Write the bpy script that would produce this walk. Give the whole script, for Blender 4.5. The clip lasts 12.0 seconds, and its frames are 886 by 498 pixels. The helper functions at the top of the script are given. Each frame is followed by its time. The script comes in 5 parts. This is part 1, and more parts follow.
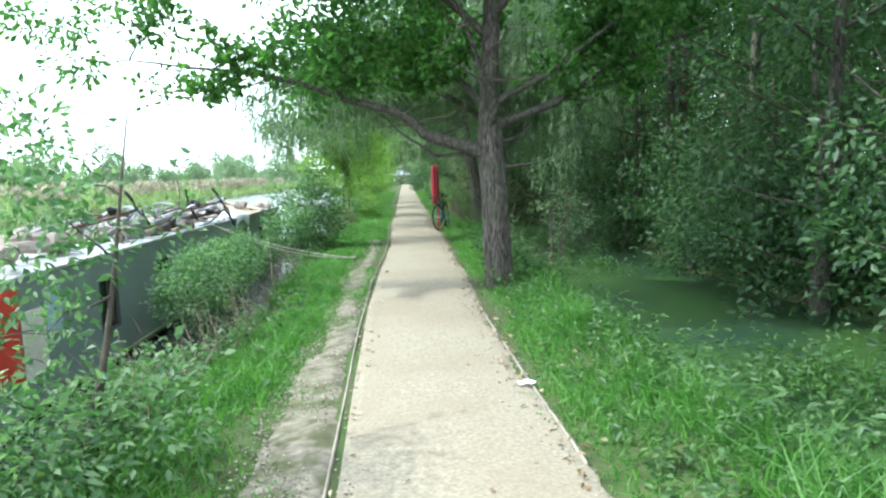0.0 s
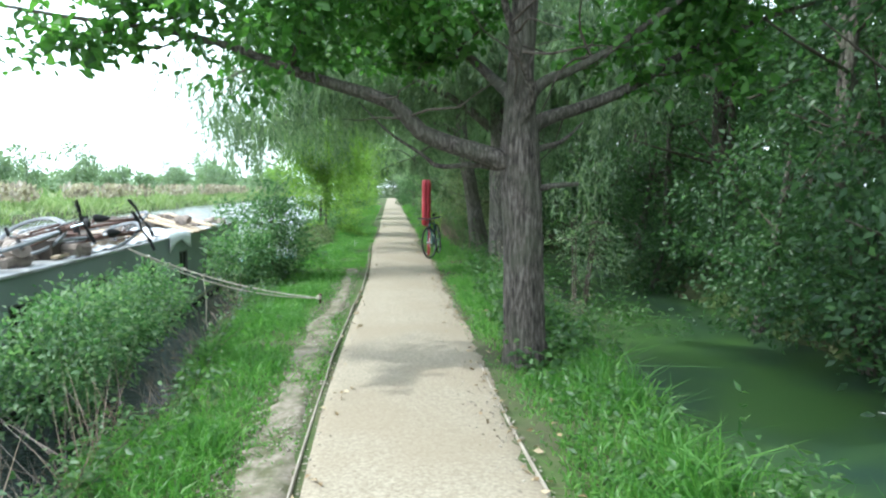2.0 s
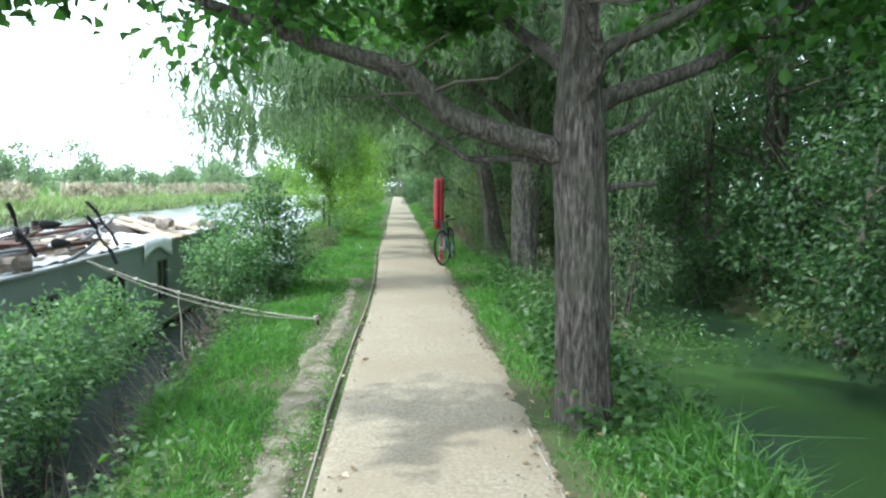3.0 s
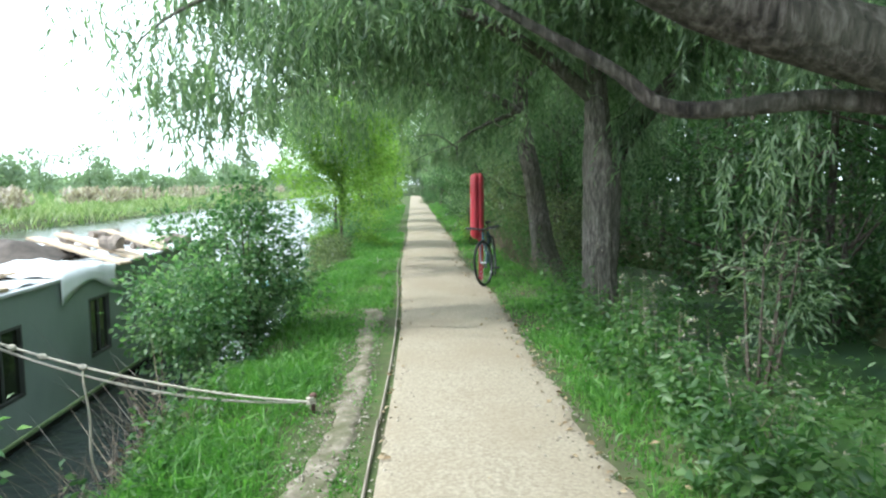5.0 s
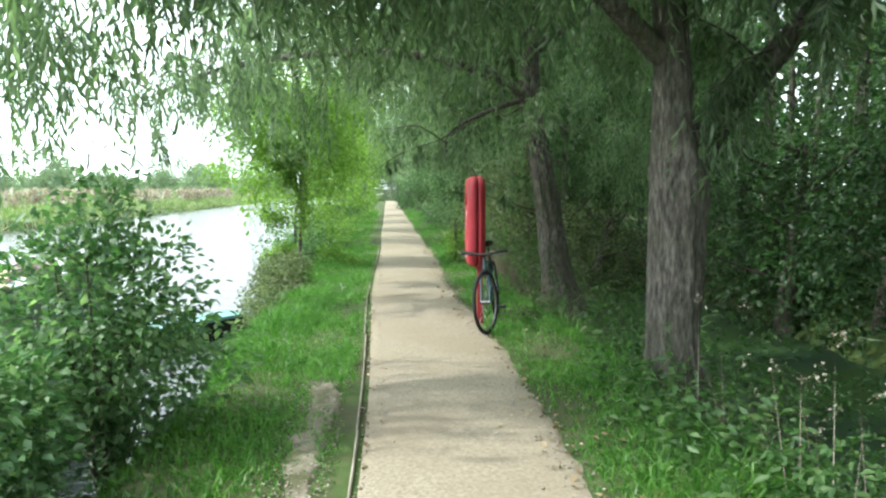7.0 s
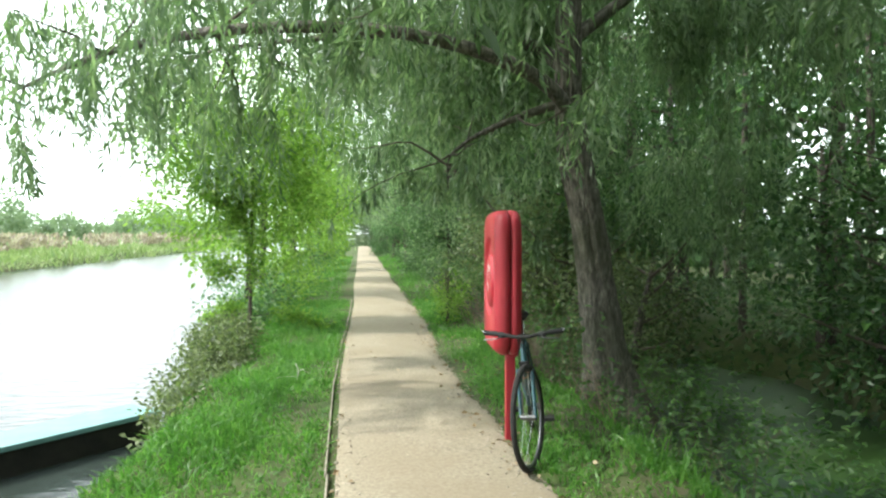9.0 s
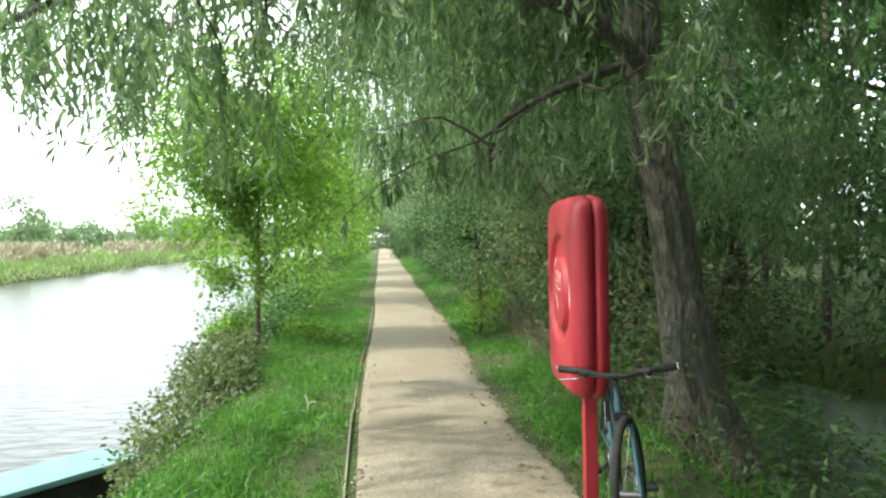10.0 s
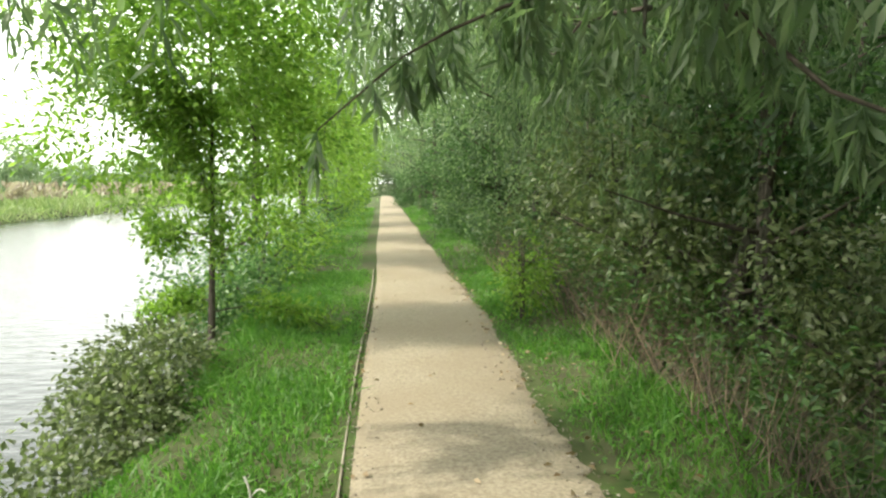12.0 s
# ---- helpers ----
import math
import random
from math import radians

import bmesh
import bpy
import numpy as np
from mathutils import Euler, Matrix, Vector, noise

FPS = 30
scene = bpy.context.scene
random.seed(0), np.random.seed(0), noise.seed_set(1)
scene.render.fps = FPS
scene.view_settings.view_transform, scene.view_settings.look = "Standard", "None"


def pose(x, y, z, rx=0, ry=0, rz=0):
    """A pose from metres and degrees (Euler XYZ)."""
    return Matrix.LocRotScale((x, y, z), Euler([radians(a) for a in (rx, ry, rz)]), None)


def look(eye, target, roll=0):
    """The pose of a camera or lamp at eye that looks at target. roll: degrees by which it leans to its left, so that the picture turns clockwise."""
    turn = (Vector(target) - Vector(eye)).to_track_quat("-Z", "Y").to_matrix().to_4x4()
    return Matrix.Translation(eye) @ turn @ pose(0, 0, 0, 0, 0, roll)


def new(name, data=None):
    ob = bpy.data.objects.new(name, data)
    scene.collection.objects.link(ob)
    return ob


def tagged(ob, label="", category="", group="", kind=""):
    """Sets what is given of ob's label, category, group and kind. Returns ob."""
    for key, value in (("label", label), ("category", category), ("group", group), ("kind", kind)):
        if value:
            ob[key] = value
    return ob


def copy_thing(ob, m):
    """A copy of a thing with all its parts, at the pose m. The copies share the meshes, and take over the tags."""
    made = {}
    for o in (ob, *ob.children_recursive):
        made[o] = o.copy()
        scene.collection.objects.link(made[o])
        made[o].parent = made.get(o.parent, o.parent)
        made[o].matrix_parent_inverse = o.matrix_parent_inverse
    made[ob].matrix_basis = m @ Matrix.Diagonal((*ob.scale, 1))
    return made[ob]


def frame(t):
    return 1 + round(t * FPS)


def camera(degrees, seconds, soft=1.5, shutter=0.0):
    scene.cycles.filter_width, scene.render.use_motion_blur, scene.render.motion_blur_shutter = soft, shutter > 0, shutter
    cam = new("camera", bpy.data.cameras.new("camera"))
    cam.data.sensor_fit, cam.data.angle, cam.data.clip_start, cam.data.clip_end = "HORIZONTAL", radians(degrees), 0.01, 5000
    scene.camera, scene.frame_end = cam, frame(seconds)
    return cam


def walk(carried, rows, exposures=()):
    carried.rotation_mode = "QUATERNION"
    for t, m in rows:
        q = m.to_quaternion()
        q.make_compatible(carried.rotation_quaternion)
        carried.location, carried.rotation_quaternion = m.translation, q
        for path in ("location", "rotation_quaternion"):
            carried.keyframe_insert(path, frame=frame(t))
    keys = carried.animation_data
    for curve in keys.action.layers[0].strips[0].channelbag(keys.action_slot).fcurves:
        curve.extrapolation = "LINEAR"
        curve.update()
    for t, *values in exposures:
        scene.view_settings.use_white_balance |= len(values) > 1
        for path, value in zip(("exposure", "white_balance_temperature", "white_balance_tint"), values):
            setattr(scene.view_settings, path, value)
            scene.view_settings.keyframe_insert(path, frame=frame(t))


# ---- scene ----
cam = camera(65.2, 12.0, soft=2.3)
METRES, EYE, TILT, LEAN, TURN = 18.0, 1.52, -3.15, 0.0, 0.0
ROWS = [
    (0.0, 0.0, 0.0, 0.0, -0.1, -3.12, 1.76),
    (0.5, -0.0009, 0.0405, 0.0025, -1.37, -2.68, 1.08),
    (1.0, -0.0042, 0.0841, 0.0056, -1.39, -3.75, 0.57),
    (1.5, -0.0047, 0.1245, 0.009, -1.39, -1.85, 0.35),
    (2.0, -0.0083, 0.1679, 0.0115, -1.37, -1.94, -0.4),
    (2.5, -0.011, 0.2085, 0.0143, -1.14, -1.23, -0.77),
    (3.0, -0.0162, 0.2522, 0.0166, -0.91, -2.07, -0.43),
    (5.0, -0.0338, 0.4188, 0.026, 0.48, -2.24, 0.62),
    (5.5, -0.0345, 0.4601, 0.0283, -0.36, -2.39, 0.21),
    (6.0, -0.0378, 0.505, 0.0316, -0.93, -2.31, -0.25),
    (6.5, -0.0388, 0.5439, 0.0341, -1.27, -2.14, -0.1),
    (7.0, -0.0421, 0.5868, 0.0367, -1.59, -1.87, 0.2),
    (9.0, -0.0526, 0.7524, 0.044, -3.84, 1.86, 0.24),
    (9.5, -0.0548, 0.7892, 0.045, -3.26, 1.68, 0.49),
    (10.0, -0.0567, 0.8311, 0.0471, -2.11, 1.98, 1.24),
    (10.5, -0.058, 0.8706, 0.0479, -1.4, 1.98, 0.85),
    (11.0, -0.0615, 0.9138, 0.0508, -0.03, 0.63, 0.54),
    (11.5, -0.0614, 0.9522, 0.0514, -0.46, -0.94, 0.09),
    (12.0, -0.0676, 0.9951, 0.055, -2.02, -2.3, 0.16),
]
walk(cam, [(t, pose(0, 0, EYE, TILT, LEAN, TURN) @ pose(METRES * x, METRES * y, METRES * z, 90 + pitch, roll, yaw)) for t, x, y, z, yaw, pitch, roll in ROWS],
     exposures=[(0.0, 0.24, 5500, 2.0), (3.0, 0.16, 5500, 4.0), (6.0, 0.26, 5750, 4.0), (9.0, 0.33, 6150, 4.0), (11.2, 0.07, 6550, 5.0), (12.0, 0.18, 6850, 5.0)])


# ---- light ----
SUN_AZ, SUN_EL = radians(-97), radians(47)     # from over the river
to_sun = Vector((math.sin(SUN_AZ) * math.cos(SUN_EL), math.cos(SUN_AZ) * math.cos(SUN_EL), math.sin(SUN_EL)))
sun = new("sun", bpy.data.lights.new("sun", "SUN"))
sun.data.energy, sun.data.angle, sun.data.color = 5.0, radians(1.2), (1.0, 0.94, 0.83)
sun.matrix_basis = look((0, 0, 30), Vector((0, 0, 30)) - to_sun)

world = bpy.data.worlds.new("sky")
scene.world = world
world.use_nodes = True
wn, wl = world.node_tree.nodes, world.node_tree.links
wn.clear()
sky = wn.new("ShaderNodeTexSky")
sky.sky_type, sky.sun_disc = "NISHITA", False
sky.sun_elevation, sky.sun_rotation = SUN_EL, SUN_AZ
sky.air_density, sky.dust_density, sky.ozone_density = 1.0, 4.0, 1.0
w_co = wn.new("ShaderNodeTexCoord")
w_cloud = wn.new("ShaderNodeTexNoise")
w_cloud.inputs["Scale"].default_value, w_cloud.inputs["Detail"].default_value = 2.2, 6.0
w_ramp = wn.new("ShaderNodeMapRange")
w_ramp.inputs["From Min"].default_value, w_ramp.inputs["From Max"].default_value = 0.30, 0.58
w_ramp.inputs["To Min"].default_value, w_ramp.inputs["To Max"].default_value = 0.55, 1.0
w_mix = wn.new("ShaderNodeMix")
w_mix.data_type = "RGBA"
w_mix.inputs[7].default_value = (31.0, 31.5, 32.0, 1)      # thin bright cloud
w_bg, w_out = wn.new("ShaderNodeBackground"), wn.new("ShaderNodeOutputWorld")
w_bg.inputs["Strength"].default_value = 0.1
wl.new(w_co.outputs["Generated"], w_cloud.inputs["Vector"])
wl.new(w_cloud.outputs["Fac"], w_ramp.inputs["Value"])
wl.new(w_ramp.outputs["Result"], w_mix.inputs[0])
wl.new(sky.outputs["Color"], w_mix.inputs[6])
wl.new(w_mix.outputs[2], w_bg.inputs["Color"])
wl.new(w_bg.outputs[0], w_out.inputs["Surface"])

# ---- materials ----


def material(name, stops, scale=4.0, detail=6.0, rough=0.8, bump=0.3, bump_scale=None, metal=0.0, stretch=(1, 1, 1), island=0.0,
             translucent=0.0, blotch=None, gloss=0.3, bump_dist=0.01):
    """A surface: grain noise through a colour ramp, blotches at a second scale, optional leaf translucency and per-piece variation."""
    m = bpy.data.materials.new(name)
    m.use_nodes = True
    n, l = m.node_tree.nodes, m.node_tree.links
    p = n["Principled BSDF"]
    out = n["Material Output"]
    co = n.new("ShaderNodeTexCoord")
    mp = n.new("ShaderNodeMapping")
    mp.inputs["Scale"].default_value = stretch
    l.new(co.outputs["Object"], mp.inputs["Vector"])
    fine = n.new("ShaderNodeTexNoise")
    fine.inputs["Scale"].default_value, fine.inputs["Detail"].default_value, fine.inputs["Roughness"].default_value = scale, detail, 0.62
    l.new(mp.outputs[0], fine.inputs["Vector"])
    fac = fine.outputs["Fac"]
    if island:
        geo = n.new("ShaderNodeNewGeometry")
        mixf = n.new("ShaderNodeMix")
        mixf.inputs[0].default_value = island
        l.new(fac, mixf.inputs[2])
        l.new(geo.outputs["Random Per Island"], mixf.inputs[3])
        fac = mixf.outputs[0]
    ramp = n.new("ShaderNodeValToRGB")
    els = ramp.color_ramp.elements
    while len(els) < len(stops):
        els.new(0.5)
    for e, (at, c) in zip(els, stops):
        e.position, e.color = at, (*c, 1)
    l.new(fac, ramp.inputs["Fac"])
    colour = ramp.outputs["Color"]
    if blotch:
        big = n.new("ShaderNodeTexNoise")
        big.inputs["Scale"].default_value, big.inputs["Detail"].default_value = blotch[0], 4.0
        l.new(co.outputs["Object"], big.inputs["Vector"])
        rng = n.new("ShaderNodeMapRange")
        rng.inputs["From Min"].default_value, rng.inputs["From Max"].default_value = 0.42, 0.62
        l.new(big.outputs["Fac"], rng.inputs["Value"])
        mul = n.new("ShaderNodeMath")
        mul.operation = "MULTIPLY"
        mul.inputs[1].default_value = blotch[2]
        l.new(rng.outputs["Result"], mul.inputs[0])
        mx = n.new("ShaderNodeMix")
        mx.data_type = "RGBA"
        l.new(mul.outputs[0], mx.inputs[0])
        l.new(colour, mx.inputs[6])
        mx.inputs[7].default_value = (*blotch[1], 1)
        colour = mx.outputs[2]
    l.new(colour, p.inputs["Base Color"])
    p.inputs["Roughness"].default_value, p.inputs["Metallic"].default_value = rough, metal
    p.inputs["Specular IOR Level"].default_value = gloss
    if bump:
        b = n.new("ShaderNodeBump")
        b.inputs["Strength"].default_value, b.inputs["Distance"].default_value = bump, bump_dist
        src = fine
        if bump_scale:
            src = n.new("ShaderNodeTexNoise")
            src.inputs["Scale"].default_value, src.inputs["Detail"].default_value = bump_scale, 5.0
            l.new(mp.outputs[0], src.inputs["Vector"])
        l.new(src.outputs["Fac"], b.inputs["Height"])
        l.new(b.outputs[0], p.inputs["Normal"])
    if translucent:
        t = n.new("ShaderNodeBsdfTranslucent")
        bright = n.new("ShaderNodeMix")
        bright.data_type, bright.blend_type = "RGBA", "MULTIPLY"
        bright.inputs[0].default_value = 1.0
        bright.inputs[7].default_value = (1.22, 1.42, 0.82, 1)
        l.new(colour, bright.inputs[6])
        l.new(bright.outputs[2], t.inputs["Color"])
        ms = n.new("ShaderNodeMixShader")
        ms.inputs[0].default_value = translucent
        l.new(p.outputs[0], ms.inputs[1])
        l.new(t.outputs[0], ms.inputs[2])
        l.new(ms.outputs[0], out.inputs["Surface"])
    return m


def leaf(name, dark, mid, light, translucent=0.4, rough=0.43):
    return material(name, [(0.15, dark), (0.5, mid), (0.9, light)], scale=1.3, detail=3, rough=rough, bump=0, island=0.6, translucent=translucent, gloss=0.5)


M_OAK = leaf("oak_leaf", (0.032, 0.085, 0.018), (0.072, 0.17, 0.034), (0.135, 0.265, 0.06), 0.58)
M_WILLOW = leaf("willow_leaf", (0.08, 0.125, 0.072), (0.155, 0.222, 0.13), (0.30, 0.365, 0.245), 0.58)
M_ASH = leaf("young_tree_leaf", (0.095, 0.175, 0.032), (0.195, 0.315, 0.06), (0.33, 0.44, 0.115), 0.6)
M_ALDER = leaf("alder_leaf", (0.045, 0.11, 0.04), (0.115, 0.215, 0.088), (0.28, 0.375, 0.205), 0.5)
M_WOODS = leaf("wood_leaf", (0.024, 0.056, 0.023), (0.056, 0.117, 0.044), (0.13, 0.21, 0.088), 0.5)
M_BRAMBLE = leaf("bramble_leaf", (0.065, 0.085, 0.04), (0.135, 0.172, 0.08), (0.25, 0.28, 0.155), 0.45)
M_WEED = leaf("weed_leaf", (0.038, 0.088, 0.028), (0.078, 0.16, 0.048), (0.165, 0.25, 0.095), 0.47)
# distance haze is put into this lightened leaf colour
M_FAR = leaf("far_hazed_leaf", (0.13, 0.19, 0.12), (0.20, 0.27, 0.17), (0.29, 0.35, 0.23), 0.4)
M_GRASS = leaf("grass_blade", (0.048, 0.13, 0.025), (0.105, 0.25, 0.045), (0.21, 0.365, 0.09), 0.5)
M_REED = leaf("reed", (0.13, 0.21, 0.07), (0.23, 0.30, 0.13), (0.38, 0.40, 0.25), 0.4)
M_PLUME = leaf("reed_plume", (0.19, 0.15, 0.125), (0.36, 0.30, 0.26), (0.56, 0.50, 0.44), 0.3)
M_DEAD = leaf("dead_stem", (0.045, 0.033, 0.022), (0.115, 0.085, 0.056), (0.30, 0.235, 0.155), 0.12)
M_LITTER = leaf("fallen_leaf", (0.14, 0.09, 0.04), (0.27, 0.19, 0.10), (0.46, 0.38, 0.25), 0.1)
M_BARK = material("bark_oak", [(0.34, (0.022, 0.019, 0.016)), (0.50, (0.082, 0.07, 0.058)), (0.68, (0.21, 0.185, 0.16))], scale=15, rough=0.95, bump=1.0,
                  stretch=(3, 3, 0.55), blotch=(2.5, (0.10, 0.105, 0.07), 0.5), bump_dist=0.03)
M_BARKW = material("bark_willow", [(0.32, (0.045, 0.04, 0.034)), (0.52, (0.15, 0.135, 0.115)), (0.75, (0.34, 0.31, 0.265))], scale=11, rough=0.95, bump=1.0,
                   stretch=(3, 3, 0.8), blotch=(2.0, (0.09, 0.095, 0.06), 0.5), bump_dist=0.04)
M_TWIG = material("twig_bark", [(0.3, (0.05, 0.04, 0.03)), (0.7, (0.12, 0.10, 0.08))], scale=20, rough=0.9, bump=0.4)
M_GROUND = material("soil_and_turf", [(0.3, (0.03, 0.05, 0.014)), (0.5, (0.055, 0.09, 0.022)), (0.7, (0.09, 0.10, 0.04))], scale=6, rough=1.0, bump=0.6,
                    blotch=(0.8, (0.075, 0.06, 0.04), 0.6), bump_dist=0.02)
M_PATH = material("rolled_limestone_path", [(0.25, (0.17, 0.142, 0.103)), (0.5, (0.275, 0.235, 0.172)), (0.75, (0.40, 0.352, 0.27))], scale=42, detail=8, rough=0.95, bump=0.5,
                  bump_scale=160, blotch=(0.9, (0.24, 0.195, 0.135), 0.6), bump_dist=0.006)
M_DIRT = material("worn_dirt", [(0.25, (0.115, 0.097, 0.07)), (0.5, (0.205, 0.176, 0.134)), (0.75, (0.31, 0.272, 0.217))], scale=24, detail=8, rough=1.0, bump=0.6,
                  bump_scale=80, blotch=(5.0, (0.075, 0.078, 0.034), 0.9), bump_dist=0.01)
M_STONE = material("loose_stone", [(0.2, (0.17, 0.145, 0.11)), (0.5, (0.28, 0.245, 0.195)), (0.9, (0.44, 0.40, 0.34))], scale=9, rough=0.9, bump=0.3, island=0.7)
M_TIMBER = material("weathered_edging", [(0.25, (0.15, 0.125, 0.095)), (0.55, (0.29, 0.255, 0.205)), (0.8, (0.44, 0.40, 0.33))], scale=14, rough=0.9, bump=0.5,
                    stretch=(1, 0.15, 1))
M_HULL = material("hull_paint", [(0.3, (0.19, 0.235, 0.215)), (0.7, (0.235, 0.28, 0.26))], scale=2.5, rough=0.45, bump=0.08, blotch=(1.4, (0.16, 0.20, 0.18), 0.5), gloss=0.5)
M_ROOF = material("roof_paint", [(0.3, (0.48, 0.50, 0.51)), (0.7, (0.64, 0.66, 0.67))], scale=4, rough=0.6, bump=0.1, blotch=(2.0, (0.17, 0.16, 0.14), 0.7))
M_BLACK = material("hull_blacking", [(0.3, (0.012, 0.012, 0.012)), (0.7, (0.03, 0.028, 0.025))], scale=6, rough=0.7, bump=0.2)


def water_material(name, colour, rough, scale, strength, dist):
    m = bpy.data.materials.new(name)
    m.use_nodes = True
    n, l = m.node_tree.nodes, m.node_tree.links
    p = n["Principled BSDF"]
    p.inputs["Base Color"].default_value = (*colour, 1)
    p.inputs["Roughness"].default_value, p.inputs["IOR"].default_value = rough, 1.33
    co = n.new("ShaderNodeTexCoord")
    mp = n.new("ShaderNodeMapping")
    mp.inputs["Scale"].default_value = (1, 2.4, 1)
    no = n.new("ShaderNodeTexNoise")
    no.inputs["Scale"].default_value, no.inputs["Detail"].default_value = scale, 3
    b = n.new("ShaderNodeBump")
    b.inputs["Strength"].default_value, b.inputs["Distance"].default_value = strength, dist
    l.new(co.outputs["Object"], mp.inputs["Vector"])
    l.new(mp.outputs[0], no.inputs["Vector"])
    l.new(no.outputs["Fac"], b.inputs["Height"])
    l.new(b.outputs[0], p.inputs["Normal"])
    return m


M_WATER = water_material("river_water", (0.035, 0.045, 0.04), 0.16, 2.6, 0.6, 0.03)
M_POND = material("duckweed_water", [(0.3, (0.028, 0.065, 0.016)), (0.55, (0.05, 0.10, 0.025)), (0.8, (0.08, 0.135, 0.035))], scale=60, detail=8, rough=0.35, bump=0.2,
                  blotch=(0.55, (0.02, 0.04, 0.03), 0.9), gloss=0.5, bump_dist=0.003)

# ---- mesh helpers ----
rng = np.random.default_rng(11)


def mesh_object(name, V, F, mat, parent=None, smooth=False, label=""):
    """One mesh object from arrays of corners and of triangles or quads."""
    V, F = np.asarray(V, np.float32), np.asarray(F, np.int32)
    me = bpy.data.meshes.new(name)
    k = F.shape[1]
    me.vertices.add(len(V))
    me.vertices.foreach_set("co", V.ravel())
    me.loops.add(F.size)
    me.loops.foreach_set("vertex_index", F.ravel())
    me.polygons.add(len(F))
    me.polygons.foreach_set("loop_start", np.arange(0, F.size, k, dtype=np.int32))
    me.polygons.foreach_set("loop_total", np.full(len(F), k, np.int32))
    if smooth:
        me.polygons.foreach_set("use_smooth", np.ones(len(F), bool))
    me.update(calc_edges=True)
    me.materials.append(mat)
    ob = new(name, me)
    if parent is not None:
        hang(ob, parent)
    if label:
        tagged(ob, label)
    return ob


def hang(ob, parent):
    """Parents ob, whose mesh is given in world places, without moving it."""
    ob.parent = parent
    m = parent.matrix_basis.copy()
    if parent.parent is not None:
        m = parent.parent.matrix_basis @ parent.matrix_parent_inverse @ m
    ob.matrix_parent_inverse = m.inverted()


def base(name, x, y, z=0.0):
    ob = new(name)
    ob.matrix_basis = Matrix.Translation((x, y, z))
    ob.empty_display_size = 0.2
    return ob


def part(name, bm, mat, parent, label="", smooth=False):
    """Links a bmesh, given in world places, as one mesh under a thing or part."""
    me = bpy.data.meshes.new(name)
    bmesh.ops.recalc_face_normals(bm, faces=bm.faces)
    bm.to_mesh(me)
    bm.free()
    me.materials.append(mat)
    if smooth:
        me.polygons.foreach_set("use_smooth", np.ones(len(me.polygons), bool))
    ob = new(name, me)
    if parent is not None:
        hang(ob, parent)
    if label:
        tagged(ob, label)
    return ob


def box_bm(lo, hi, bevel=0.0, m=None, segments=2):
    bm = bmesh.new()
    bmesh.ops.create_cube(bm, size=1)
    s = [(a + b) / 2 for a, b in zip(lo, hi)], [b - a for a, b in zip(lo, hi)]
    for v in bm.verts:
        v.co = Vector([c + x * d for c, x, d in zip(s[0], v.co, s[1])])
    if bevel:
        bmesh.ops.bevel(bm, geom=bm.edges[:], offset=bevel, segments=segments, profile=0.6, affect="EDGES")
    if m is not None:
        bm.transform(m)
    return bm


def tube(points, radii, sides=8, ridges=0.0, seed=0):
    """Corners and quads of a tapered tube along points, with lengthwise ridges as bark has."""
    P = np.asarray(points, float)
    R = np.interp(np.linspace(0, 1, len(P)), np.linspace(0, 1, len(radii)), radii)
    T = np.gradient(P, axis=0)
    T /= np.linalg.norm(T, axis=1)[:, None] + 1e-9
    ref = np.array([1.0, 0.13, 0.05]) if abs(T[0, 0]) < 0.8 else np.array([0.1, 0.2, 1.0])
    A = np.cross(T, ref)
    A /= np.linalg.norm(A, axis=1)[:, None]
    B = np.cross(T, A)
    a = np.linspace(0, 2 * np.pi, sides, endpoint=False)
    rad = np.ones((len(P), sides))
    if ridges:
        g = np.random.default_rng(seed)
        ph = g.random(5) * 6.28
        s = np.arange(len(P))[:, None]
        cols = np.array([np.interp(np.arange(len(P)), np.linspace(0, len(P) - 1, max(3, len(P) // 5)), g.random(max(3, len(P) // 5))) for _ in range(sides)]).T
        rad += ridges * (1.6 * (cols - 0.5) + 0.5 * np.sin(7 * a + ph[0] + 0.25 * np.sin(0.5 * s + ph[1])) + 0.35 * np.sin(13 * a + ph[2] + 0.3 * s) + 0.6 * (g.random((len(P), sides)) - 0.5)
                         + 0.8 * np.sin(2 * a + ph[3] + 0.13 * s))
    V = P[:, None] + (R[:, None] * rad)[..., None] * (np.cos(a)[None, :, None] * A[:, None] + np.sin(a)[None, :, None] * B[:, None])
    i, j = np.meshgrid(np.arange(len(P) - 1), np.arange(sides), indexing="ij")
    k = (j + 1) % sides
    F = np.stack([i * sides + j, (i + 1) * sides + j, (i + 1) * sides + k, i * sides + k], -1).reshape(-1, 4)
    return V.reshape(-1, 3), F


def curve_through(points, n=24):
    """A smooth line through a few places."""
    P = np.asarray(points, float)
    Q = np.vstack([2 * P[0] - P[1], P, 2 * P[-1] - P[-2]])
    out = []
    for i in range(len(P) - 1):
        t = np.linspace(0, 1, max(2, n // (len(P) - 1)), endpoint=i == len(P) - 2)[:, None]
        p0, p1, p2, p3 = Q[i:i + 4]
        out.append(0.5 * (2 * p1 + (p2 - p0) * t + (2 * p0 - 5 * p1 + 4 * p2 - p3) * t ** 2 + (3 * p1 - p0 - 3 * p2 + p3) * t ** 3))
    return np.vstack(out)


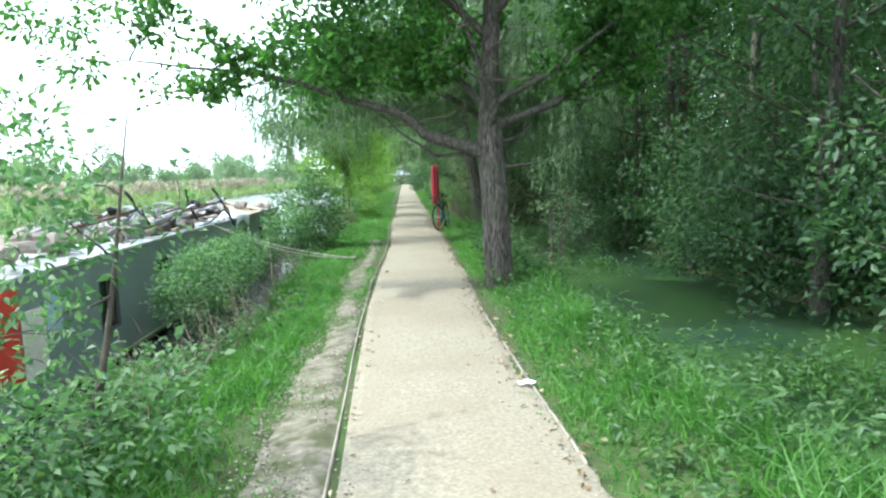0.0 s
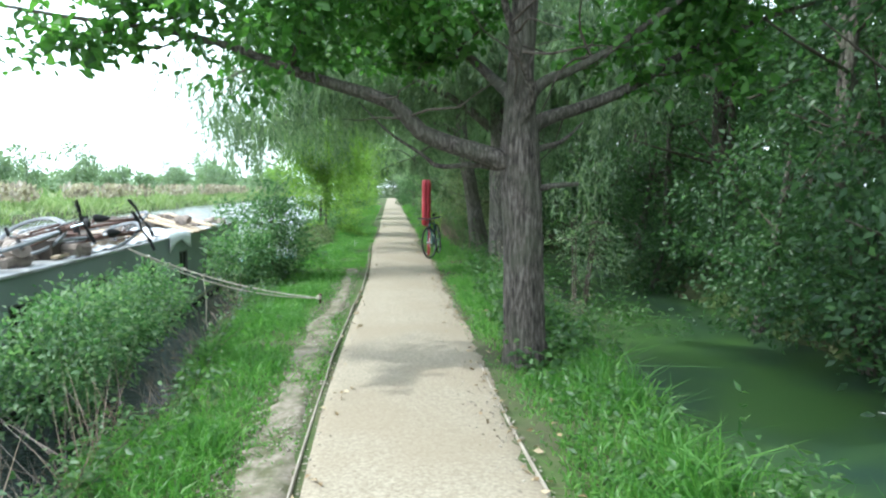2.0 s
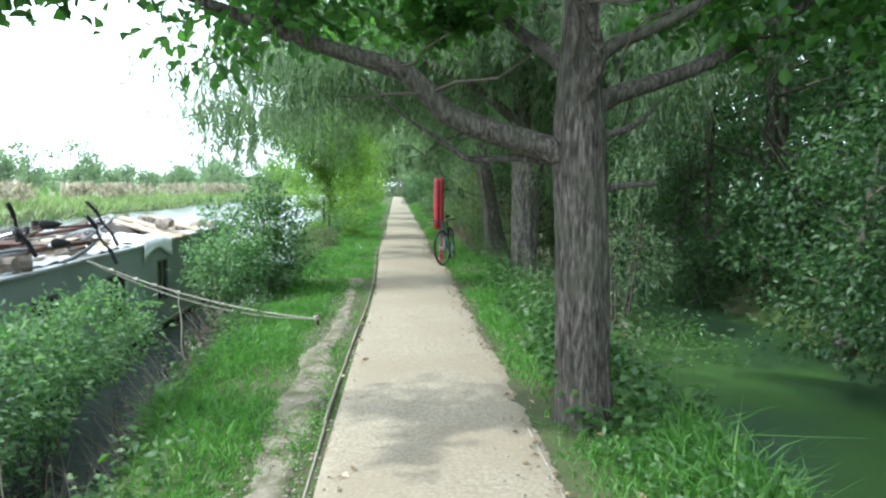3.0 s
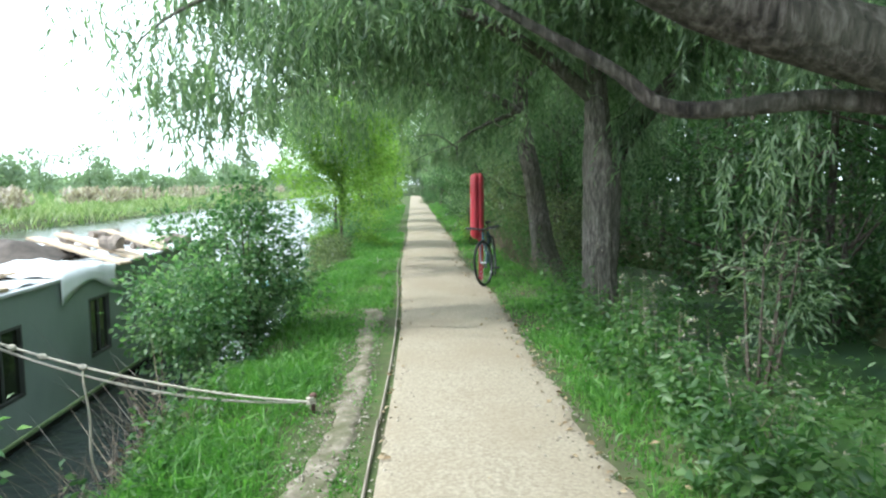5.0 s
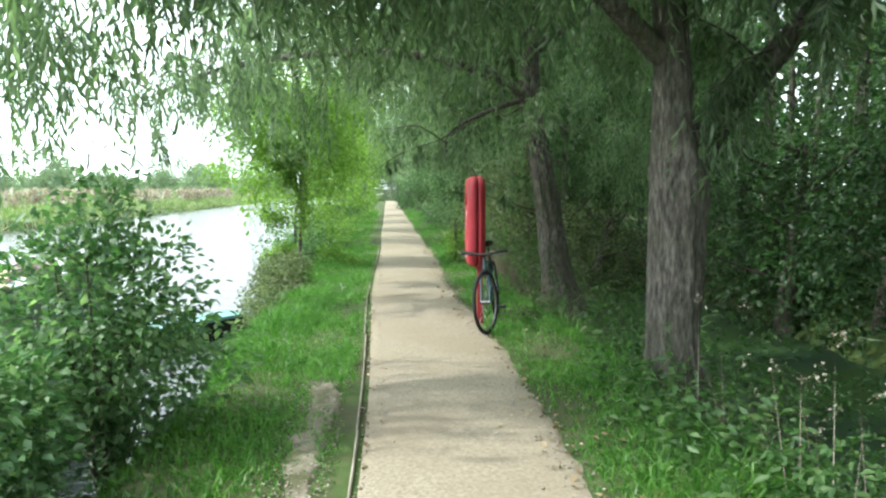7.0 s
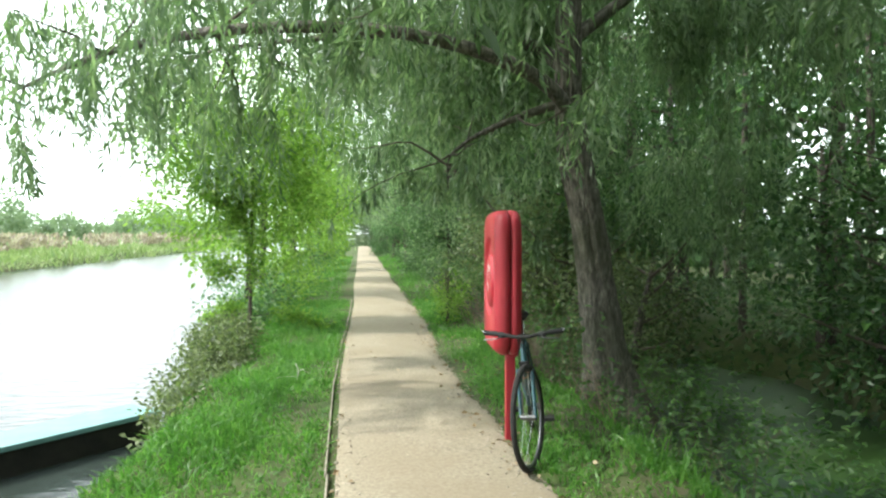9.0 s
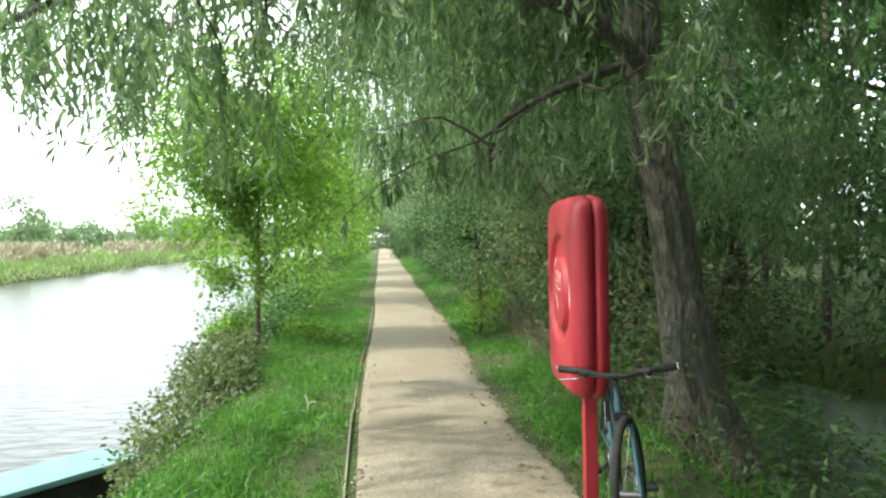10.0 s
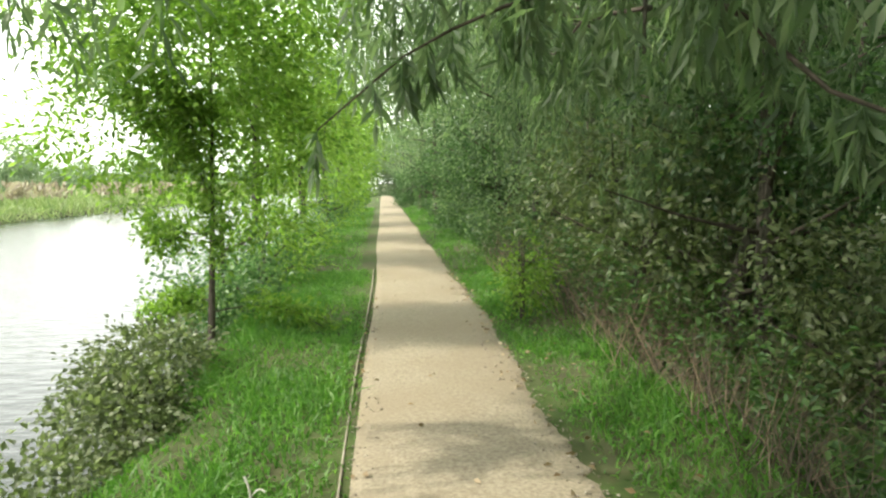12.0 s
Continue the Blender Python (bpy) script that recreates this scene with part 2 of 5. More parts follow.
class Soup:
    """Gathers pieces of geometry into one mesh."""

    def __init__(self):
        self.V, self.F, self.n = [], [], 0

    def add(self, V, F):
        self.V.append(V)
        self.F.append(np.asarray(F) + self.n)
        self.n += len(V)

    def make(self, name, mat, parent=None, smooth=False, label=""):
        return mesh_object(name, np.vstack(self.V), np.vstack(self.F), mat, parent, smooth, label)


def unit(v):
    return v / (np.linalg.norm(v, axis=-1, keepdims=True) + 1e-9)


def leaves(P, D, length, width, g, fold=0.25, curl=0.15, lobed=False):
    """Folded leaves at P that point along D; lengths and widths vary. lobed: with a wavy outline."""
    n = len(P)
    D = unit(D)
    side = unit(np.cross(D, g.normal(size=(n, 3)) * 0.8 + np.array([0, 0, 1.0])))
    up = np.cross(side, D)
    L = (length * g.uniform(0.6, 1.25, n))[:, None]
    W = L * width
    tip = P + D * L - up * L * curl
    if lobed:
        a = P + D * L * 0.32
        b = P + D * L * 0.72
        V = np.stack([P, a - side * W * 0.34 + up * W * fold, b - side * W * 0.52 + up * W * fold, tip, b + side * W * 0.52 + up * W * fold, a + side * W * 0.34 + up * W * fold], 1).reshape(-1, 3)
        i = np.arange(n)[:, None] * 6
        F = np.hstack([i, i + 1, i + 2, i, i + 2, i + 3, i, i + 3, i + 4, i, i + 4, i + 5]).reshape(-1, 3)
    else:
        m = P + D * L * 0.45 - up * L * curl * 0.3
        V = np.stack([P, m - side * W * 0.5 + up * W * fold, tip, m + side * W * 0.5 + up * W * fold], 1).reshape(-1, 3)
        i = np.arange(n)[:, None] * 4
        F = np.hstack([i, i + 1, i + 2, i, i + 2, i + 3]).reshape(-1, 3)
    return V, F


def in_lobes(lobes, n, g, hollow=0.35):
    """n places inside ellipsoid lobes (x, y, z, rx, ry, rz), thinner towards the middle."""
    L = np.asarray(lobes, float)
    w = L[:, 3] * L[:, 4] * L[:, 5]
    k = g.choice(len(L), n, p=w / w.sum())
    d = unit(g.normal(size=(n, 3)))
    r = g.uniform(hollow, 1.0, n)[:, None] ** 0.7
    return L[k, :3] + d * r * L[k, 3:], d


def clumps(lobes, count, per, size, length, width, g, lobed=False, up=0.35):
    """A crown: small clumps of leaves at uneven places inside the lobes."""
    C, out = in_lobes(lobes, count, g)
    C = np.repeat(C, per, 0)
    O = np.repeat(out, per, 0)
    off = g.normal(size=C.shape) * size * np.array([1, 1, 0.6])
    return leaves(C + off, unit(off) + 0.5 * O + np.array([0, 0, up - 0.5]) + 0.5 * g.normal(size=C.shape), length, width, g, lobed=lobed)


def strands(starts, lengths, per, length, width, g, sway=0.12):
    """Hanging willow twigs: narrow leaves that point down along drooping lines."""
    n = len(starts)
    t = np.tile(np.linspace(0, 1, per), n)
    S = np.repeat(starts, per, 0)
    Ln = np.repeat(lengths, per)
    drift = np.repeat(g.normal(size=(n, 3)) * np.array([1, 1, 0]), per, 0)
    P = S + drift * (sway * t * (2 - t))[:, None] * Ln[:, None]
    P[:, 2] -= Ln * t ** 1.2
    D = drift * 0.25 + g.normal(size=P.shape) * 0.42 + np.array([0, 0, -0.9])
    V, F = leaves(P, D, length, width, g, fold=0.15, curl=0.1)
    return V, F


# ---- lie of the land ----
def kerb_x(y):
    """The line of the path's river edge."""
    return -0.47 - 0.052 * y + 0.05 * np.sin(0.45 * y + 1.0) * np.exp(-((y - 9) / 30.0) ** 2)


PATH_W = 1.34
WATER = -0.48


def land(x, y):
    """Height of the ground: river, bank, verge, path, ditch, woods."""
    u = x - (-0.47 - 0.052 * y)
    wob = 0.10 * np.sin(0.9 * y) + 0.08 * np.sin(2.3 * y + 1.0) + 0.05 * np.sin(5.1 * y)
    s = lambda a, b, v: np.clip((v - a) / (b - a), 0, 1) ** 2 * (3 - 2 * np.clip((v - a) / (b - a), 0, 1))
    cut = 0.30 * np.exp(-((y - 6.6) / 2.6) ** 2)            # the bank is undercut beside the boat
    h = -1.3 * (1 - s(-2.15 + wob + 1.3 * cut, -1.2 + wob + 0.4 * cut, u))
    h = np.where(u < -12, -1.3 + 1.15 * (1 - s(-19.4, -18.0, u + 0.3 * np.sin(0.2 * y))), h)
    ditch = s(2.15 + 0.5 * wob, 3.0 + 0.5 * wob, u) * (1 - s(5.2 + wob, 6.4 + wob, u)) * s(-4, 3, y) * (1 - s(21, 27, y))
    h = h - 0.75 * ditch
    h = h + 0.02 * np.sin(3.1 * x + 1.7 * y) * s(1.45, 2.0, u) + 0.06 * s(1.6, 2.2, u) * (1 - ditch) - 0.02 * s(-0.1, -0.3, u)
    return h


def grid(xs, ys, height):
    X, Y = np.meshgrid(xs, ys)
    V = np.stack([X, Y, height(X, Y)], -1).reshape(-1, 3)
    nx = len(xs)
    i, j = np.meshgrid(np.arange(len(ys) - 1), np.arange(nx - 1), indexing="ij")
    a = i * nx + j
    return V, np.stack([a, a + 1, a + nx + 1, a + nx], -1).reshape(-1, 4)


far_steps = np.array([60, 90, 140, 220, 400, 800, 1500])
gx = np.concatenate([-far_steps[::-1], np.arange(-48, -8, 1.0), np.arange(-8, 8, 0.11), np.arange(8, 40, 1.2), far_steps])
gy = np.concatenate([-far_steps[::-1], np.arange(-40, -3, 2.0), np.arange(-3, 34, 0.16), np.arange(34, 58, 0.8), far_steps[0:1], far_steps[1:]])
V, F = grid(gx, gy, land)
ground = tagged(mesh_object("ground", V, F, M_GROUND, smooth=True), "earth ground with turf banks, river bed and wood floor", "ground", kind="structure")

V, F = grid(np.concatenate([[-1500, -300, -100], np.linspace(-50, 0, 60)]), np.concatenate([[-1500, -100], np.linspace(-30, 120, 80), [300, 1500]]), lambda X, Y: np.full_like(X, WATER))
keep = V[F].mean(1)
F = F[(keep[:, 0] > -24.5 - 0.052 * keep[:, 1]) & (keep[:, 0] < -1.6 - 0.052 * keep[:, 1])]
river = tagged(mesh_object("water_river", V, F, M_WATER, smooth=True), "calm pale river mirroring the white sky", "river", kind="structure")
V, F = grid(np.linspace(0.5, 7.0, 40), np.linspace(-5, 27, 60), lambda X, Y: np.full_like(X, -0.40))
pond = tagged(mesh_object("water_pond", V, F, M_POND, smooth=True), "still ditch covered with green duckweed", "pond", kind="structure")

# ---- path ----
ys = np.concatenate([np.arange(-30, -3, 1.0), np.arange(-3, 40, 0.09), np.arange(40, 100, 1.0)])
us = np.linspace(0, 1, 22)
edge_g = np.random.default_rng(4)
rag = 0.04 * np.sin(0.8 * ys) + 0.02 * np.sin(2.9 * ys + 2) + edge_g.normal(size=len(ys)) * 0.018
X = kerb_x(ys)[:, None] + 0.02 + us[None] * (PATH_W + rag[:, None])
Y = np.repeat(ys[:, None], len(us), 1)
Z = 0.012 + 0.028 * np.sin(np.pi * us)[None] + 0.002 * np.sin(2.1 * Y + 3 * X) - 0.03 * (us[None] > 0.99) - 0.03 * (us[None] < 0.01)
nx = len(us)
i, j = np.meshgrid(np.arange(len(ys) - 1), np.arange(nx - 1), indexing="ij")
a = i * nx + j
path_ob = tagged(mesh_object("path", np.stack([X, Y, Z], -1).reshape(-1, 3), np.stack([a, a + 1, a + nx + 1, a + nx], -1).reshape(-1, 4), M_PATH, smooth=True),
                 "pale sandy rolled gravel towpath, worn smooth", "path", kind="structure")

# ---- trees ----
def wood(name, lines, mat, parent, sides=8, ridges=0.0, n=24):
    """One mesh part per limb of a tree: lines of (places, radii)."""
    for idx, (pts, radii) in enumerate(lines):
        V, F = tube(curve_through(pts, n), radii, sides, ridges, idx)
        mesh_object(name, V, F, mat, parent, smooth=True)


def boughs(limbs, count, reach, g, r0=0.018, lift=0.25, start=0.3):
    """Side branches that leave the limbs; their lines, and their places as a cloud for the leaves."""
    lines, cloud = [], []
    for pts, radii in limbs:
        C = curve_through(pts, 30)
        for k in range(count):
            s = int(len(C) * g.uniform(start, 0.98))
            d = unit(g.normal(size=3) * np.array([1, 1, 0.6]) + np.array([0, 0, lift]))
            L = reach * g.uniform(0.5, 1.2)
            q = [C[s]]
            for step in range(4):
                d = unit(d + g.normal(size=3) * 0.35 + np.array([0, 0, 0.05]))
                q.append(q[-1] + d * L / 4)
            lines.append((q, [r0, r0 * 0.6, r0 * 0.25]))
            cloud.append(curve_through(q, 16)[4:])
    return lines, np.vstack(cloud)


def thin_wood(lines, mat, parent, name="branch", sides=5):
    """Each thin branch as a part of its own."""
    for pts, radii in lines:
        V, F = tube(curve_through(pts, 9), radii, sides)
        mesh_object(name, V, F, mat, parent, smooth=True)


def oak():
    g = np.random.default_rng(3)
    t = tagged(base("oak_tree", 0.74, 9.1), "oak tree beside the path with ridged grey-brown trunk and spreading limbs", "tree")
    trunk = [([(0.76, 9.1, -0.3), (0.75, 9.1, 0.0), (0.73, 9.1, 0.35), (0.70, 9.1, 1.2), (0.66, 9.1, 1.9), (0.66, 9.12, 2.6), (0.72, 9.15, 3.6), (0.76, 9.2, 5.0), (0.8, 9.2, 7.5)],
              [0.30, 0.23, 0.178, 0.162, 0.165, 0.118, 0.105, 0.085, 0.03])]
    wood("trunk", trunk, M_BARK, t, 56, 0.06, 110)
    limbs = [([(0.62, 9.1, 1.76), (0.38, 9.1, 1.84), (0.1, 9.1, 1.92), (-0.2, 9.05, 2.03), (-0.45, 9.0, 2.27), (-0.9, 9.0, 2.41), (-1.3, 8.95, 2.53), (-1.8, 8.95, 2.72), (-2.5, 9.0, 2.87), (-3.2, 9.0, 2.95), (-3.9, 9.0, 3.06), (-4.6, 9.0, 3.05)],
              [0.10, 0.085, 0.08, 0.074, 0.064, 0.054, 0.045, 0.036, 0.028, 0.02, 0.014, 0.006]),
             ([(0.70, 9.1, 2.05), (0.9, 9.15, 2.17), (1.2, 9.2, 2.27), (1.62, 9.2, 2.44), (2.1, 9.2, 2.74), (2.9, 9.3, 3.1), (3.9, 9.3, 3.4)], [0.08, 0.06, 0.05, 0.03, 0.012]),
             ([(0.66, 9.1, 2.25), (0.85, 9.1, 2.47), (1.1, 9.1, 2.58), (1.5, 9.0, 2.8), (2.2, 8.7, 3.3), (2.8, 8.5, 3.6)], [0.06, 0.045, 0.03, 0.012]),
             ([(0.66, 9.0, 2.1), (0.72, 8.85, 2.33), (0.66, 8.75, 2.5), (0.5, 8.6, 2.85), (0.3, 8.3, 3.4), (0.1, 8.0, 4.0)], [0.05, 0.04, 0.03, 0.012]),
             ([(0.66, 9.2, 2.3), (0.4, 9.9, 2.7), (0.0, 10.6, 3.2), (-0.4, 11.2, 3.6)], [0.06, 0.04, 0.012]),
             ([(0.7, 9.15, 3.2), (0.0, 9.0, 3.8), (-1.0, 8.6, 4.3), (-2.0, 8.0, 4.6)], [0.06, 0.04, 0.012]),
             ([(0.72, 9.15, 3.5), (1.4, 8.6, 4.1), (2.2, 8.0, 4.7)], [0.055, 0.035, 0.012]),
             ([(0.75, 9.2, 4.2), (0.6, 8.4, 4.9), (0.3, 7.5, 5.4)], [0.05, 0.03, 0.01]),
             ([(0.55, 9.15, 1.72), (0.28, 9.22, 1.76), (-0.04, 9.3, 1.75), (-0.2, 9.34, 1.86), (-0.5, 9.45, 2.06), (-0.8, 9.7, 2.36)], [0.028, 0.022, 0.016, 0.006]),
             ([(0.82, 9.1, 1.9), (1.05, 9.2, 1.98), (1.25, 9.3, 2.15)], [0.03, 0.02, 0.008]),
             ([(0.80, 9.05, 1.55), (0.95, 9.05, 1.58), (1.18, 9.1, 1.6)], [0.032, 0.026, 0.018])]
    wood("limb", limbs, M_BARK, t, 10, 0.04, 30)
    lines, cloud = boughs(limbs[:8], 11, 1.1, g, 0.014)
    thin_wood(lines, M_TWIG, t)
    lobes = [(-1.45, 8.8, 3.05, 0.95, 0.9, 0.42), (-0.6, 9.3, 3.5, 1.3, 1.3, 0.55), (0.6, 8.6, 5.3, 2.2, 1.8, 1.0), (2.3, 9.0, 3.7, 1.5, 1.4, 0.6), (-1.4, 8.9, 4.6, 1.8, 1.5, 0.9),
             (0.5, 9.2, 6.4, 1.8, 1.8, 1.4), (2.3, 8.6, 5.1, 1.5, 1.5, 0.9), (-1.2, 10.4, 3.2, 1.2, 1.0, 0.5),
             (-1.8, 9.0, 2.55, 0.45, 0.4, 0.3), (-1.25, 8.9, 2.68, 0.5, 0.5, 0.26), (-3.65, 9.0, 2.62, 0.28, 0.25, 0.24), (-4.4, 9.0, 3.05, 0.5, 0.4, 0.28), (-3.5, 9.0, 3.4, 0.5, 0.4, 0.22), (-4.9, 9.0, 3.6, 0.7, 0.5, 0.35), (-3.9, 9.0, 3.95, 0.9, 0.6, 0.35)]
    s = Soup()
    V, F = clumps(lobes, 1500, 22, 0.125, 0.10, 0.6, g, lobed=True)
    C = V.reshape(-1, 6, 3)
    stays = ~((C[:, 0, 0] > 0.05) & (C[:, 0, 0] < 1.5) & (C[:, 0, 1] < 9.3) & (C[:, 0, 2] < 4.4)) & (C[:, 0, 2] > np.where(C[:, 0, 0] < -1.1, 2.2, 2.45))
    V, F = C[stays].reshape(-1, 3), F[:int(stays.sum()) * 4]
    s.add(V, F)
    cloud = cloud[~((cloud[:, 0] > 0.0) & (cloud[:, 0] < 1.5) & (cloud[:, 1] < 9.3) & (cloud[:, 2] < 4.2)) & (cloud[:, 2] > 2.4)]
    k = g.choice(len(cloud), 8000)
    s.add(*leaves(cloud[k] + g.normal(size=(8000, 3)) * 0.08, g.normal(size=(8000, 3)) + np.array([0, 0, 0.1]), 0.11, 0.6, g, lobed=True))
    s.make("crown", M_OAK, t)
    return t


def willow(x, y, trunk, limbs, lobes, n, seed, label, low=2.0, low_in=None):
    g = np.random.default_rng(seed)
    t = tagged(base("willow_tree", x, y), label, "tree")
    wood("trunk", trunk, M_BARKW, t, 52, 0.085, 90)
    wood("limb", limbs, M_BARKW, t, 10, 0.04, 24)
    lines, cloud = boughs(limbs, 9, 1.5, g, 0.014, 0.1)
    thin_wood(lines, M_TWIG, t)
    P, d = in_lobes(lobes, n // 22, g, 0.2)
    n = 22 * len(P)
    P = np.repeat(P, 22, 0) + g.normal(size=(n, 3)) * np.array([0.27, 0.27, 0.16])
    L = g.uniform(0.25, 0.75, n)
    floor = np.where(P[:, 0] > x - 0.35, low if low_in is None else low_in, low)
    L = np.minimum(L, np.maximum(P[:, 2] - floor - 0.25 * g.random(n), 0.15))
    s = Soup()
    s.add(*strands(P, L, 12, 0.13, 0.20, g))
    k = g.choice(len(cloud), n // 4)
    s.add(*strands(cloud[k], np.minimum(g.uniform(0.3, 0.8, n // 4), np.maximum(cloud[k][:, 2] - low, 0.15)), 11, 0.12, 0.20, g))
    s.make("crown", M_WILLOW, t)
    return t


def sapling(name, x, y, h, lobes, mat, n, per, size, length, width, label, seed, stems=3, category="tree", lean=0.25, z0=None):
    """A small tree or bush of thin stems."""
    g = np.random.default_rng(seed)
    z0 = float(land(np.array(x), np.array(y))) if z0 is None else z0
    t = tagged(base(name, x, y, z0), label, category)
    lines = []
    for k in range(stems):
        d = g.normal(size=2) * lean
        lines.append(([(x + 0.1 * d[0], y + 0.1 * d[1], z0 - 0.1), (x + 0.3 * d[0] * h, y + 0.3 * d[1] * h, z0 + 0.4 * h), (x + 0.5 * d[0] * h, y + 0.5 * d[1] * h, z0 + 0.95 * h)],
                      [0.012 + 0.009 * h, 0.009 + 0.004 * h, 0.004]))
    for pts, radii in lines:
        V, F = tube(curve_through(pts, 12), radii, 7, 0.03, seed)
        mesh_object("stem", V, F, M_TWIG, t, smooth=True)
    br, cloud = boughs(lines, 7, 0.32 * h, g, 0.008, 0.3, 0.2)
    thin_wood(br, M_TWIG, t)
    s = Soup()
    s.add(*clumps(lobes, n, per, size, length, width, g))
    k = g.choice(len(cloud), n * per // 4)
    s.add(*leaves(cloud[k] + g.normal(size=(len(k), 3)) * size * 0.7, g.normal(size=(len(k), 3)), length, width, g))
    s.make("crown", mat, t)
    return t


oak()
willow(1.2, 16.05,
       [([(1.26, 16.05, -0.3), (1.26, 16.05, 0.0), (1.25, 16.05, 0.4), (1.27, 16.05, 1.2), (1.25, 16.05, 1.75), (1.2, 16.05, 2.2), (1.17, 16.05, 2.8), (1.1, 16.1, 4.0), (0.95, 16.1, 6.5)], [0.33, 0.25, 0.215, 0.205, 0.21, 0.155, 0.14, 0.11, 0.04])],
       [([(1.3, 16.05, 1.65), (1.55, 16.05, 2.1), (1.97, 16.0, 2.62), (2.3, 16.0, 3.0), (3.0, 16.0, 3.9), (3.6, 15.8, 4.8)], [0.14, 0.11, 0.09, 0.03]),
        ([(1.1, 16.0, 2.6), (0.4, 15.7, 3.1), (-0.6, 15.3, 3.5), (-1.8, 15.0, 3.7), (-2.8, 14.9, 3.6), (-3.6, 15.1, 3.35), (-4.3, 15.5, 3.0)], [0.09, 0.06, 0.04, 0.025, 0.008]),
        ([(1.0, 16.1, 3.6), (0.0, 16.6, 4.4), (-1.2, 17.0, 4.9), (-2.4, 17.2, 5.0)], [0.07, 0.05, 0.012]),
        ([(1.0, 16.0, 3.2), (1.2, 15.0, 3.9), (1.4, 14.0, 4.4)], [0.07, 0.05, 0.012])],
       [(-0.6, 15.6, 3.9, 2.2, 1.6, 1.0), (1.2, 15.8, 4.6, 2.2, 2.0, 1.4), (3.0, 15.8, 4.2, 1.6, 1.8, 1.4), (-2.2, 15.4, 3.7, 1.4, 1.5, 1.0), (-1.0, 17.4, 4.4, 1.8, 1.4, 1.0), (0.5, 16.4, 6.2, 2.2, 2.0, 1.2), (-3.4, 15.4, 3.45, 0.8, 0.9, 0.55), (-3.8, 16.0, 3.0, 0.5, 0.6, 0.4), (-3.3, 15.3, 2.55, 0.75, 0.6, 0.5), (-3.9, 15.2, 2.75, 0.5, 0.5, 0.45), (-3.6, 14.7, 2.65, 0.6, 0.5, 0.45), (2.9, 14.4, 3.3, 0.9, 0.9, 0.7), (2.7, 13.9, 1.85, 0.45, 0.6, 0.45)],
       8400, 5, "old willow with furrowed forked trunk and drooping grey-green leaves", low=1.6, low_in=1.0)
willow(1.25, 20.4,
       [([(1.24, 20.45, -0.3), (1.23, 20.45, 0.0), (1.15, 20.4, 0.4), (1.04, 20.35, 1.1), (0.9, 20.25, 1.8), (0.76, 20.2, 2.4), (0.7, 20.15, 3.0), (0.66, 20.0, 4.2), (0.5, 19.8, 6.8)], [0.42, 0.31, 0.225, 0.165, 0.148, 0.155, 0.135, 0.11, 0.03])],
       [([(0.78, 20.15, 2.7), (0.2, 19.8, 3.05), (-0.9, 19.5, 3.27), (-2.2, 19.4, 3.25), (-3.4, 19.6, 3.08), (-4.4, 20.0, 2.8)], [0.08, 0.06, 0.045, 0.012]),
        ([(0.75, 20.2, 2.85), (0.44, 20.2, 2.76), (0.01, 20.25, 2.6), (-0.29, 20.3, 2.44), (-0.44, 20.3, 2.28), (-0.44, 20.35, 1.98)], [0.05, 0.042, 0.03, 0.02, 0.012, 0.005]),
        ([(0.75, 20.15, 3.1), (0.4, 20.9, 3.6), (-0.4, 22.0, 4.0), (-1.2, 23.4, 4.2), (-1.6, 25.0, 4.3)], [0.08, 0.05, 0.012]),
        ([(-0.9, 19.5, 3.27), (-1.8, 20.4, 3.45), (-3.0, 21.2, 3.5), (-3.9, 21.8, 3.2)], [0.04, 0.025, 0.01]),
        ([(0.7, 20.1, 3.4), (1.8, 20.4, 4.2), (2.8, 20.6, 4.5)], [0.07, 0.05, 0.012]),
        ([(0.8, 20.0, 4.2), (-0.2, 20.0, 5.0), (-1.5, 20.1, 5.4)], [0.06, 0.04, 0.012])],
       [(-0.6, 20.0, 4.0, 2.0, 1.7, 1.0), (-2.6, 19.6, 3.7, 1.7, 1.3, 0.8), (1.2, 20.6, 4.6, 2.2, 2.0, 1.4), (0.4, 22.2, 3.8, 2.0, 1.6, 1.1), (2.8, 20.6, 3.8, 1.4, 1.6, 1.2), (-3.9, 19.9, 3.3, 1.0, 0.9, 0.5), (-0.4, 20.4, 6.0, 2.2, 2.0, 1.2), (-1.2, 23.0, 4.4, 1.6, 1.6, 0.9), (-0.4, 25.0, 4.5, 2.2, 1.8, 1.0), (-2.8, 21.4, 4.2, 1.2, 1.1, 0.6), (-3.4, 19.7, 2.95, 1.1, 0.8, 0.35), (-2.75, 19.45, 2.75, 0.6, 0.4, 0.28), (-3.1, 19.0, 2.75, 0.55, 0.4, 0.3)],
       6800, 6, "leaning willow with furrowed grey trunk beside the bicycle", low=1.95)

